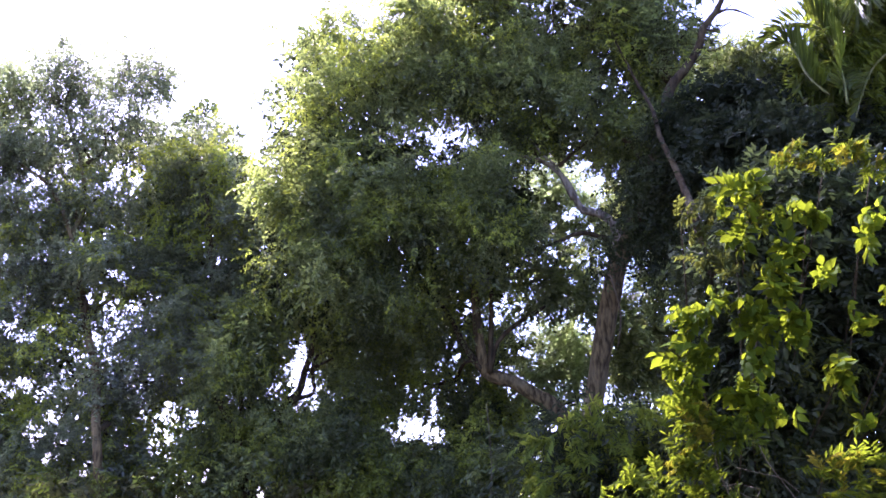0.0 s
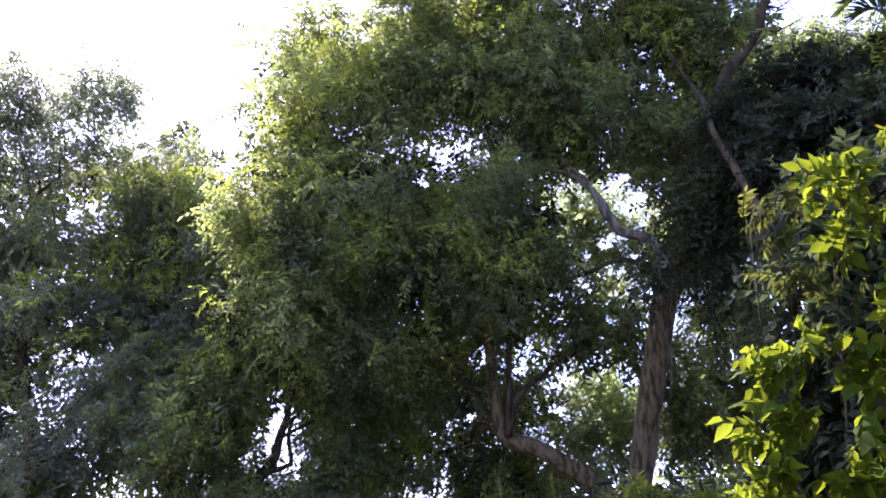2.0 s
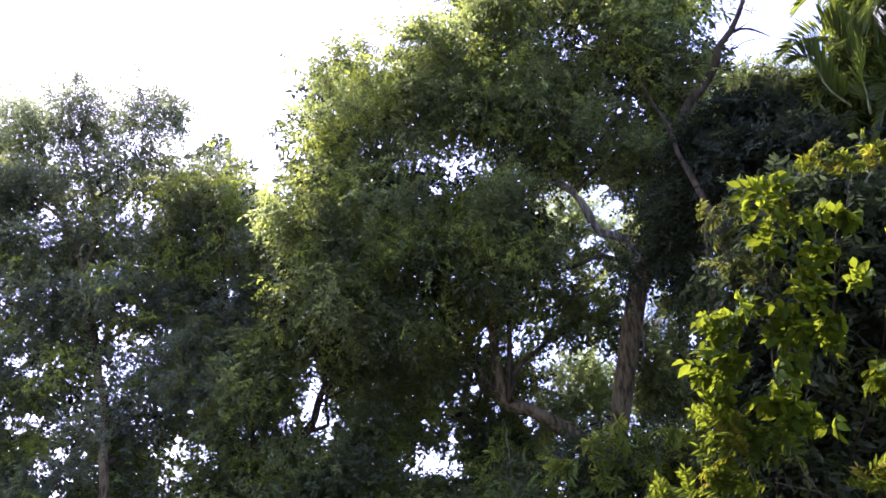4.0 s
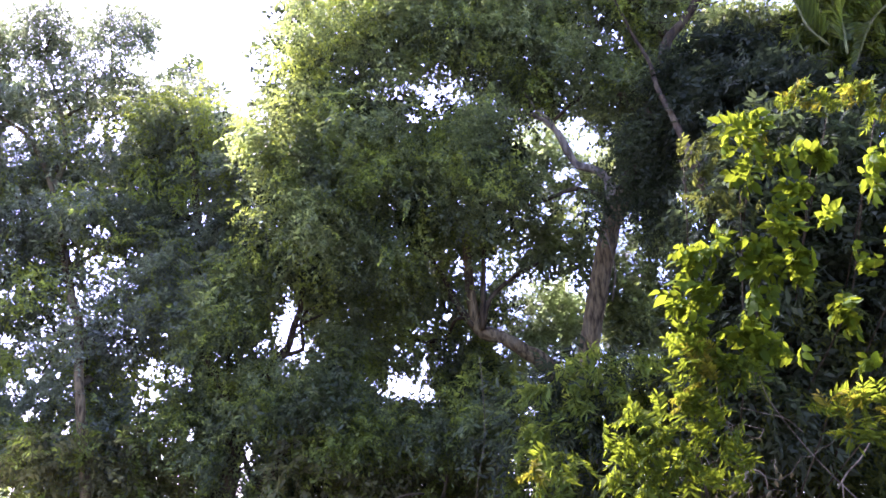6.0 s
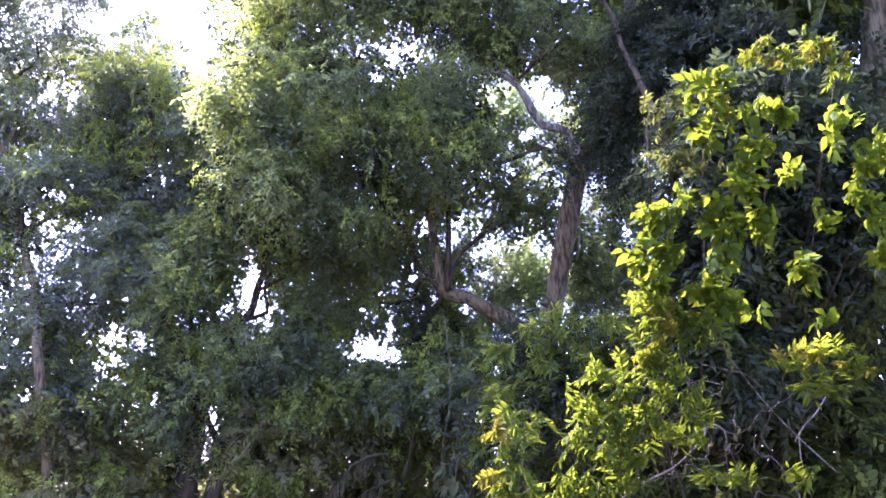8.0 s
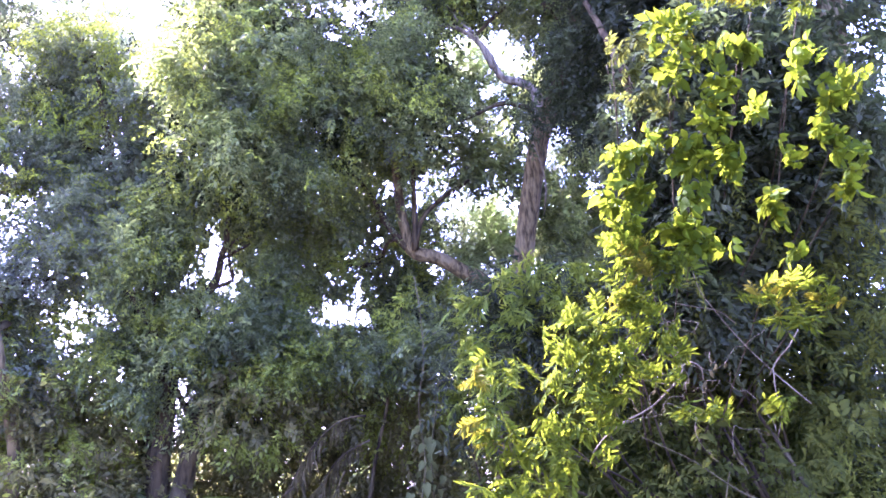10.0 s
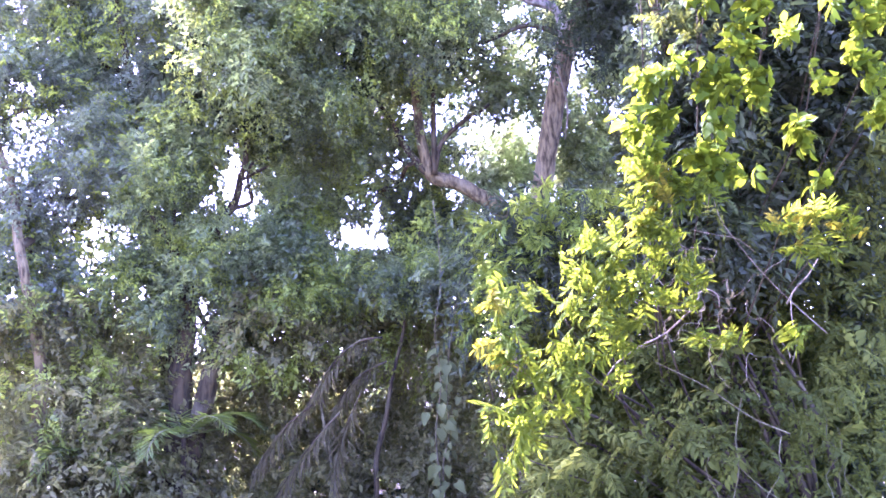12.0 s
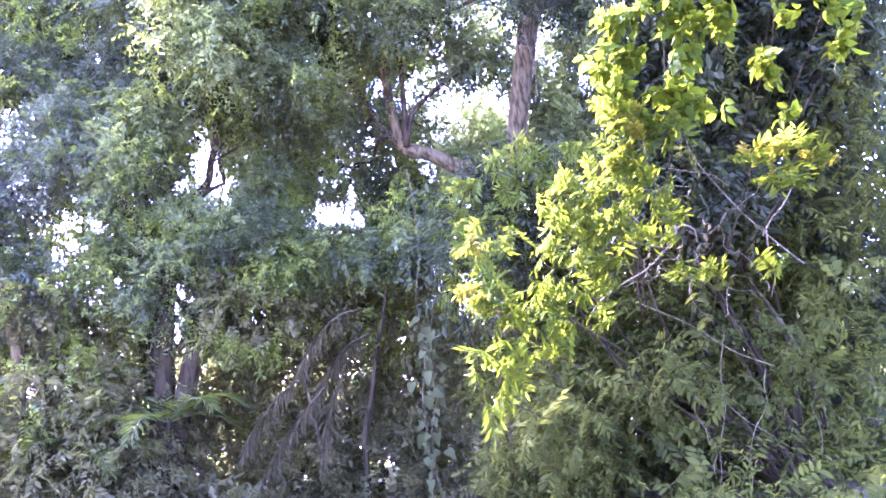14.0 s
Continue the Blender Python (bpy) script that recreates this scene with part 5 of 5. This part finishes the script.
leaning_tree = thing("tree", "slim dark brown stem leaning through the crowns", "tree", "trees of the wood")
stem("trunk", rooted([(3.5, 8.6, 0.4, 0.09), (3.4, 8.5, 2.5, 0.07)] + LEANING_STEM, 1.3), BARK_DARK, leaning_tree, sides=10, step=0.06, rough=0.1, seed=6)
root_rng = np.random.default_rng(61)
for k in range(9):
    p = np.array(LEANING_STEM[int(root_rng.integers(1, 4))][:3]) + root_rng.normal(0, 0.05, 3)
    pts = [(*p, 0.007)]
    for j in range(5):
        p = p + np.array([root_rng.normal(0.03, 0.05), root_rng.normal(-0.01, 0.03), -root_rng.uniform(0.1, 0.22)])
        pts.append((*p, 0.006 - 0.0008 * j))
    stem("aerial_root", pts, TWIG_PALE, leaning_tree, "thin pale aerial root" if k == 0 else "", sides=5, step=0.06, seed=k)

fork_tree = thing("tree", "dark tree with a low bough that forks upward", "tree", "trees of the wood")
stem("trunk", rooted(FORK_TRUNK), BARK_BROWN, fork_tree, sides=12, step=0.08, seed=7)
for row in (FORK_BOUGH, FORK_SHOOT, FORK_TWIG):
    stem("limb", row, BARK_DARK, fork_tree, sides=7, step=0.08, seed=len(row) + 3)
boughs([FORK_TRUNK, FORK_BOUGH, FORK_TWIG], FORK_CROWN, BARK_DARK, fork_tree, 12, 0.035)
crown("crown", FORK_CROWN, 6200, LEAF_DEEP, fork_tree, 25, thin=-0.15, leaf=0.086, pads=0.24, slim=0.4, reach=0.36)

pale_tree = thing("tree", "pale green tree deeper in the wood, tinted to look sunlit", "tree", "trees of the wood")
stem("trunk", [(2.2, 13.3, -0.1, 0.12), (2.1, 13.3, 1.5, 0.09), (2.3, 13.2, 4.0, 0.06), (2.3, 13.2, 6.5, 0.03)], BARK_GREY, pale_tree, seed=8)
# back layer in the brightened leaf, so that it looks lit
crown("crown", BACK_CROWN, 2600, LEAF_LIT, pale_tree, 39, thin=-0.4, gaps=False, leaf=0.1)
crown("crown", PALE_WALL, 900, LEAF_PALE, pale_tree, 43, thin=-0.1, gaps=False, leaf=0.095, pads=0.2)
crown("crown", PALE_CROWN, 1700, LEAF_PALE, pale_tree, 26, thin=-0.55, pads=0.26, leaf=0.11, slim=0.4)

edge_tree = thing("tree", "small light green tree behind the palms", "tree", "trees of the wood")
stem("trunk", [(5.2, 12.7, -0.1, 0.1), (5.0, 12.7, 3.0, 0.08), (4.9, 12.6, 6.0, 0.05), (4.8, 12.6, 8.6, 0.02)], BARK_GREY, edge_tree, seed=18)
boughs([[(4.9, 12.6, 6.0, 0.05), (4.85, 12.6, 7.2, 0.035), (4.8, 12.6, 8.6, 0.02)]], EDGE_CROWN, BARK_GREY, edge_tree, 19, 0.03)
crown("crown", EDGE_CROWN, 2000, LEAF_DEEP, edge_tree, 40, thin=-0.4, leaf=0.075, pads=0.2, gaps=False)

crown("crown", inner(FORK_CROWN), 1300, LEAF_SHADE, fork_tree, 143, "backing leaves tinted dark for shade inside the crown", thin=-0.9, leaf=0.15, slim=0.5, reach=0.4)
crown("crown", FORK_CROWN, 4200, LEAF_LIT, fork_tree, 129, "yellow-green sprays tinted as if sunlit", thin=0.4, clump=0.7, shell=4.0)

young_tree = thing("tree", "young tree with a forked stem against the sky", "tree", "trees of the wood")
stem("trunk", rooted(YOUNG_TRUNK), BARK_DARK, young_tree, sides=10, step=0.08, seed=9)
stem("limb", YOUNG_FORK, BARK_DARK, young_tree, sides=7, step=0.08, seed=2)
stem("limb", YOUNG_TWIG, BARK_DARK, young_tree, sides=6, step=0.08, seed=4)
crown("crown", YOUNG_CROWN, 7200, LEAF_DEEP, young_tree, 27, thin=-0.15, pads=0.26, leaf=0.09, slim=0.4, reach=0.36)
crown("crown", inner(YOUNG_CROWN), 1300, LEAF_SHADE, young_tree, 144, "backing leaves tinted dark for shade inside the crown", thin=-0.9, leaf=0.15, slim=0.5, reach=0.4)

left_tree = thing("tree", "tall airy tree with a thin pale trunk", "tree", "trees of the wood")
stem("trunk", rooted(LEFT_TRUNK), BARK_BROWN, left_tree, sides=10, seed=10)
for row in (LEFT_LIMB, LEFT_LIMB_HIGH):
    stem("limb", row, BARK_GREY, left_tree, sides=7, seed=len(row))
boughs([LEFT_TRUNK, LEFT_LIMB_HIGH], LEFT_CROWN + LEFT_LOW_CROWN, BARK_DARK, left_tree, 13, 0.045)
crown("crown", LEFT_CROWN, 9000, LEAF_OLIVE, left_tree, 28, thin=-0.5, leaf=0.062, pads=0.18)
crown("crown", LEFT_LOW_CROWN, 7600, LEAF_OLIVE, left_tree, 29, thin=-0.2, pads=0.26, leaf=0.082, slim=0.42)

crown("crown", LEFT_LOW_CROWN + LEFT_CROWN[11:], 7000, LEAF_LIT, left_tree, 128, "yellow-green sprays tinted as if sunlit", thin=0.32, clump=0.9, shell=4.0)
crown("crown", inner(LEFT_LOW_CROWN + LEFT_CROWN[8:]), 2200, LEAF_SHADE, left_tree, 145, "backing leaves tinted dark for shade inside the crown", thin=-0.9, leaf=0.14, slim=0.5, reach=0.4)

dome_tree = thing("tree", "round-topped tree in hazy light", "tree", "trees of the wood")
stem("trunk", rooted(DOME_TRUNK), BARK_DARK, dome_tree, sides=10, seed=11)
boughs([DOME_TRUNK], DOME_CROWN, BARK_DARK, dome_tree, 14, 0.045)
crown("crown", DOME_CROWN, 6600, LEAF_OLIVE, dome_tree, 30, thin=-0.2, clump=0.8, pads=0.2, leaf=0.07)

crown("crown", DOME_CROWN, 3200, LEAF_LIT, dome_tree, 130, "yellow-green sprays tinted as if sunlit", thin=0.4, clump=0.9, shell=4.0)
crown("crown", YOUNG_CROWN, 5200, LEAF_LIT, young_tree, 127, "yellow-green sprays tinted as if sunlit", thin=0.32, clump=0.8, shell=4.0)
crown("crown", inner(DOME_CROWN), 1300, LEAF_SHADE, dome_tree, 146, "backing leaves tinted dark for shade inside the crown", thin=-0.9, leaf=0.14, slim=0.5, reach=0.4)

for row, bark, words in ((DARK_TRUNK, BARK_DARK, "dark trunk standing in the dim understory"),
                         (SLANT_TRUNK, BARK_DARK, "dark slanting trunk in the dim understory"), (THIN_STEM_A, BARK_DARK, "thin grey sapling stem in the understory"),
                         (FOOT_TRUNK, BARK_DARK, "brown trunk standing behind the sunlit shrub"),
                         (THIN_STEM_B, BARK_GREY, "thin grey sapling stem in the understory")):
    bare_tree = thing("tree", words, "tree", "bare stems")
    stem("trunk", rooted(row, 1.25), bark, bare_tree, sides=10, seed=len(words))
    limb_rng = np.random.default_rng(len(words))
    for k in (-3, -2):
        x, y, z, r = row[k]
        u, w = limb_rng.normal(0, 0.3), limb_rng.uniform(0.3, 0.5)
        stem("limb", [(x, y, z, r * 0.5), (x + u * 0.5, y + 0.1, z + w * 0.6, r * 0.4), (x + u, y + 0.15, z + w * 1.4, r * 0.25), (x + u * 1.5, y + 0.2, z + w * 2.2, 0.004)], bark, bare_tree, sides=6, seed=k + 9)

shrub = thing("shrub", "green feathery shrub at the foot of the trunk", "shrub")
for i in range(5):
    stem("branch", [(1.5 + 0.1 * i, 9.3, -0.05, 0.02), (1.3 + 0.2 * i, 9.3, 1.2, 0.014), (1.0 + 0.3 * i, 9.1, 2.6, 0.004)], BARK_DARK, shrub, sides=6, seed=i)
# base of the shrub in darkened leaves, painted as its shaded inside
crown("foliage", FRONT_SHRUB, 1100, LEAF_SHADE, shrub, 31, near=True, leaf=0.11, slim=0.26, gaps=False, thin=-0.1, reach=0.4, clump=0.6)

understory = thing("undergrowth", "dense dim undergrowth filling the wood", "undergrowth")
crown("foliage", UNDERSTORY, 6400, LEAF_UNDERGROWTH, understory, 32, leaf=0.095, thin=-0.3, clump=0.8)
crown("foliage", UNDERGROWTH, 5600, LEAF_UNDERGROWTH, understory, 33, leaf=0.095, thin=-0.4, clump=0.8)
# sun flecks in the understory, made by brighter leaf colour
crown("foliage", UNDERSTORY[:8], 5200, LEAF_LIT, understory, 133, "yellow-green sprays tinted as if sunlit", thin=0.42, clump=0.9, shell=4.0, leaf=0.08)
# backing layer, its leaf colour darkened to imitate deep shade
crown("foliage", inner(UNDERSTORY + UNDERGROWTH, 1.12), 2600, LEAF_SHADE, understory, 147, "backing leaves tinted dark for shade deep in the undergrowth", thin=-0.9, leaf=0.16, slim=0.5, reach=0.4)

far_thicket = thing("thicket", "dense dark thicket deeper in the wood", "thicket")
FAR_LOBES = [(-15 + 1.7 * k, 15.5 + 0.9 * math.sin(k * 2.3), 1.2 + 0.3 * math.sin(k * 1.7), 1.4, 0.8, 1.45) for k in range(19)]
crown("foliage", FAR_LOBES, 3200, LEAF_DEEP, far_thicket, 36, leaf=0.22, reach=0.5, gaps=False, thin=-0.9)
right_wood = thing("thicket", "leafy wood beside the palms, tinted dark for shade", "thicket")
# dark colour here replaces the shade behind the bush
crown("foliage", RIGHT_WOOD + RIGHT_EDGE, 5200, LEAF_SHADE, right_wood, 37, leaf=0.12, reach=0.45, gaps=False, thin=-0.6)

# ---- palms ----
def palm(trunk, heart, count, length, mat, label, seed, sag=1.0, low=-0.4, high=1.1, hang=0.5, leaflet_length=0.34, trim=BARK_GREY):
    rng = np.random.default_rng(seed)
    tree = thing("palm_tree", label, "palm", "palms at the wood's edge")
    stem("trunk", rooted(trunk + [(*heart[:3], trunk[-1][3])], 1.2), trim, tree, sides=12, seed=seed)
    for k in range(count):
        frond(arch(heart[:3], k * 2.4 + rng.uniform(-0.2, 0.2), rng.uniform(low, high), length * rng.uniform(0.8, 1.1), sag=sag * rng.uniform(0.8, 1.2)), mat, TWIG_GREEN, tree, rng, 64, leaflet_length, 0.024, hang)
    return tree


bright_palm = palm(PALM_TRUNK, PALM_HEARTS[0], 34, 1.5, LEAF_PALM, "palm with bright green arching fronds", 51)
for k, row in enumerate((FROND_ARCH, FROND_FALL, FROND_SIDE, FROND_EDGE, FROND_LEFT, FROND_LOW)):
    frond(row, LEAF_PALM, TWIG_GREEN, bright_palm, np.random.default_rng(510 + k), 80, 0.33, 0.027, 0.12, 0.4)
# both dark palms carry their shade in the leaflet colour
palm(SECOND_PALM_TRUNK, PALM_HEARTS[2], 30, 0.8, LEAF_SKIRT_SHADE, "dark palm with a skirt of drooping fronds", 53, sag=1.9, low=-1.2, high=0.15, hang=1.4)
palm(DARK_PALM_TRUNK, PALM_HEARTS[1], 44, 0.85, LEAF_SKIRT_SHADE, "dark palm with a skirt of drooping fronds", 52, sag=1.8, low=-1.2, high=0.15, hang=1.4)
palm_shade = thing("shrub", "leafy masses round the palms, partly darkened for shade", "shrub")
for i in range(4):
    stem("branch", [(4.3 + 0.4 * i, 10.4, -0.05, 0.05), (4.2 + 0.35 * i, 10.5, 2.5, 0.04), (4.0 + 0.5 * i, 10.3, 5.2, 0.015)], BARK_DARK, palm_shade, sides=6, seed=i)
crown("foliage", PALM_CURTAIN, 3600, LEAF_PALM, palm_shade, 38, leaf=0.2, slim=0.16, droop=0.9, gaps=False, thin=-0.4)
# filling round the skirts, coloured near black in place of shade
crown("foliage", PALM_SHADE, 4400, LEAF_SKIRT_SHADE, palm_shade, 35, leaf=0.1, gaps=False, thin=-0.5)
for i, (x, y, z, r) in enumerate(SMALL_PALM_FOOT):
    rng = np.random.default_rng(60 + i)
    small = thing("small_palm", "small palm in the undergrowth", "palm")
    stem("trunk", [(x, y, -0.1, 0.05), (x, y, z * 0.5, 0.04), (x, y, z, 0.03)], BARK_DARK, small, seed=i)
    for k in range(9):
        frond(arch((x, y, z), k * 2.4, rng.uniform(0.2, 1.0), 1.1, 0.01, 0.9), LEAF_PALM, TWIG_GREEN, small, rng, 26, 0.24, 0.018, 0.3)

for k, row in enumerate((DRY_FROND_A, DRY_FROND_B, DRY_FROND_C, DRY_FROND_D, DRY_FROND_E)):
    rng = np.random.default_rng(70 + k)
    dry = thing("dry_frond", "dry tan palm frond hanging in the understory", "palm frond", "dry fronds")
    frond(row, LEAF_DRY, BARK_DARK, dry, rng, 44, 0.27, 0.009, 1.4, 0.0, "midrib", 0.5)


# ---- hanging vines with heart-shaped leaves ----
def heart_leaf(length, width):
    v = np.array([(0, 0, 0), (-0.3, -0.12, 0.03), (-0.5, 0.12, 0.08), (-0.38, 0.5, 0.06), (0, 1, -0.2), (0.38, 0.5, 0.06), (0.5, 0.12, 0.08), (0.3, -0.12, 0.03), (0, 0.45, -0.03)]) * np.array([width, length, length])
    return v, np.array([(8, i, i + 1) for i in range(7)] + [(8, 7, 0)])


HEARTS = [heart_leaf(0.13, 0.10), heart_leaf(0.10, 0.08), heart_leaf(0.16, 0.12)]
for k, row in enumerate((VINE_A, VINE_B, VINE_C)):
    rng = np.random.default_rng(80 + k)
    vine = thing("vine", "hanging vine with grey-green heart-shaped leaves", "vine", "hanging vines")
    rope = stem("stem", row, BARK_GREY, vine, sides=5, step=0.1, seed=k)
    line = smooth_line(row, 0.05)
    made = []
    for j in range(int(len(line) * 0.55)):
        p = line[int(rng.integers(len(line) // 3, len(line)))][:3] + rng.normal(0, 0.07, 3)
        made.append((p, turn_to((rng.normal(0, 0.5), -0.35 + rng.normal(0, 0.3), -0.9), (rng.normal(0, 0.3), -1, 0.4), rng.normal(0, 0.3)), rng.uniform(0.7, 1.2)))
    leaf_objects("leaf", made, HEARTS, LEAF_VINE, vine, rng)

# ---- sun-lit shrub ----
bush = thing("leafy_shrub", "large sunlit shrub with yellow-green compound leaves", "shrub")
for k, row in enumerate((TWIG_CURL, TWIG_LOOP, TWIG_LONG, TWIG_ARCH, TWIG_FLAT, TWIG_RISE, TWIG_DROP, TWIG_UP, TWIG_LOW)):
    stem("twig", row, TWIG_PALE if k < 7 else BARK_GREY, bush, "bare pale grey twig" if k == 0 else "", sides=7, step=0.04, rough=0.08, seed=k)
rng = np.random.default_rng(90)
foot = np.array([4.2, 8.2, -0.1])
SHOOTS = SUNNY_FACE + SUNNY_SIDE + FINE_TOP + FINE_FACE + FINE_SKIRT
for k, row in enumerate(SHOOTS[::3]):
    c = np.array(row[:3]) + np.array([0, 0.12, -0.06])
    m = foot + (c - foot) * 0.55 + np.array([-0.2, 1.1, 0.2]) + rng.normal(0, 0.15, 3)
    base = foot + rng.normal(0, 0.15, 3) * np.array([1, 1, 0])
    stem("branch", [(*base, 0.03), (*(base + (m - base) * 0.5 + rng.normal(0, 0.1, 3)), 0.022), (*m, 0.013), (*c, 0.004)], BARK_DARK, bush, sides=5, step=0.25, seed=k)
for k, (x, y, z, r) in enumerate(ROOTS):
    lean, thick, low = rng.normal(0.02, 0.07), rng.uniform(0.003, 0.006), rng.uniform(0.02, 0.5) * z
    x, z = x + rng.normal(0, 0.15), z + rng.uniform(-0.25, 0.35)
    pts = [(x, y, z, thick)]
    for j in range(1, 8):
        pts.append((x + rng.normal(0, 0.035) + lean * j, y + rng.normal(0, 0.05), z + (low - z) * j / 7, thick * (1 - 0.07 * j)))
    stem("hanging_stem", pts, BARK_GREY, bush, sides=5, step=0.1, seed=k)
BROAD = [compound(p, q, 0.14, 0.075, rng, d) for p, q, d in ((2, 0.12, 0.5), (2, 0.14, 0.8), (3, 0.18, 0.3), (3, 0.20, 0.9))]
FINE = [compound(p, q, 0.086, 0.021, rng, d) for p, q, d in ((10, 0.20, 0.6), (11, 0.24, 1.0), (10, 0.19, 0.2))]
FEATHER = [compound(p, q, 0.12, 0.024, rng, d) for p, q, d in ((6, 0.22, 0.6), (7, 0.26, 1.0), (6, 0.20, 0.2))]
TUFT = [compound(p, q, 0.12, 0.05, rng, d) for p, q, d in ((4, 0.26, 0.6), (5, 0.30, 0.9))]
# lower and deeper bush leaves take the shade-darkened colour
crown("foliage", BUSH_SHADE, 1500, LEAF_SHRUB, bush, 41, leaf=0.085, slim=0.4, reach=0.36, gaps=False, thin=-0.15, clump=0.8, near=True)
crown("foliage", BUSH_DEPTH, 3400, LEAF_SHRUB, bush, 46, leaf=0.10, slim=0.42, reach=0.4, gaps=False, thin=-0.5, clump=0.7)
# heart of the bush: unlit look comes from the dark leaf colour
crown("foliage", BUSH_HEART, 4200, LEAF_SHADE, bush, 42, leaf=0.12, slim=0.42, reach=0.4, gaps=False, thin=-0.5, clump=0.7)


def masses(rows):
    return [(x + 0.05, y, z, r * 0.75, 0.12, r * 0.75) for x, y, z, r in rows]


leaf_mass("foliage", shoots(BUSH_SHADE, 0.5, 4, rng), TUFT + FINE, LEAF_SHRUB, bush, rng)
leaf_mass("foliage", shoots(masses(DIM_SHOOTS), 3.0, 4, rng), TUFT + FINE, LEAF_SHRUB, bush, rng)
leaf_objects("leaf", sprigs(SUNNY_FACE, 320, 0.26, rng), BROAD, LEAF_SUNNY, bush, rng)
leaf_mass("foliage", sprigs(SUNNY_SIDE, 320, 0.26, rng), BROAD, LEAF_SUNNY, bush, rng)
GOLDEN = [FINE_TOP[k] for k in (0, 1, 4)] + [FINE_FACE[k] for k in (0, 1, 3, 12, 13, 15)] + [FINE_SKIRT[k] for k in (0, 2)]
leaf_mass("foliage", sprigs(FINE_TOP[:3] + FINE_TOP[4:6] + FINE_TOP[9:10], 230, 0.26, rng), FINE, LEAF_TIP, bush, rng)
# shoots that the sun would light, dimmed by colour to look shaded
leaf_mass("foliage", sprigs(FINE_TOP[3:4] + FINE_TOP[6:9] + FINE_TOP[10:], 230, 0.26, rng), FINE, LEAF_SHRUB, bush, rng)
leaf_mass("foliage", sprigs(FINE_FACE, 330, 0.26, rng), FINE + FEATHER, LEAF_TIP, bush, rng)
leaf_mass("foliage", sprigs(FINE_SKIRT, 250, 0.28, rng), FEATHER, LEAF_TIP, bush, rng)
tagged(leaf_mass("foliage", sprigs(GOLDEN, 150, 0.26, rng), FINE, LEAF_GOLD, bush, rng), "young golden shoot leaves")
leaf_mass("foliage", shoots(FRONT_SHRUB, 7.5, 4, rng, (-0.2, -0.3, 0.6)), FINE, LEAF_FRESH, shrub, rng)
leaf_mass("foliage", sprigs([(x, 8.35, z + 0.1, 0.2) for x, y, z, *_ in FRONT_SHRUB], 170, 0.26, rng), FEATHER, LEAF_FRESH, shrub, rng)

# a tangle of thin dead twigs with a few curled dry leaves
dead = []
for k, (x, y, z, r) in enumerate(TANGLE):
    for j in range(2):
        p, w = np.array([x, y, z]), unit(rng.normal(0, 1, 3) + np.array([-0.2, 0, -0.3]))
        pts = [(*p, 0.0028)]
        for q in range(5):
            w = unit(w + rng.normal(0, 0.45, 3))
            p = p + w * rng.uniform(0.05, 0.11)
            pts.append((*p, 0.0028 - 0.0004 * q))
            if rng.uniform() < 0.4:
                dead.append((p, turn_to((rng.normal(0, 0.4), rng.normal(0, 0.4), -1), (rng.normal(0, 1), -1, 0.2), rng.normal(0, 0.5)), rng.uniform(0.6, 1.1)))
        stem("twig", pts, TWIG_PALE, bush, sides=4, step=0.04, rough=0.05, seed=k * 3 + j)
leaf_objects("dry_leaf", dead, [leaflet(0.075, 0.026, rng, 0.4), leaflet(0.06, 0.03, rng, 0.6)], LEAF_DRY, bush, rng)
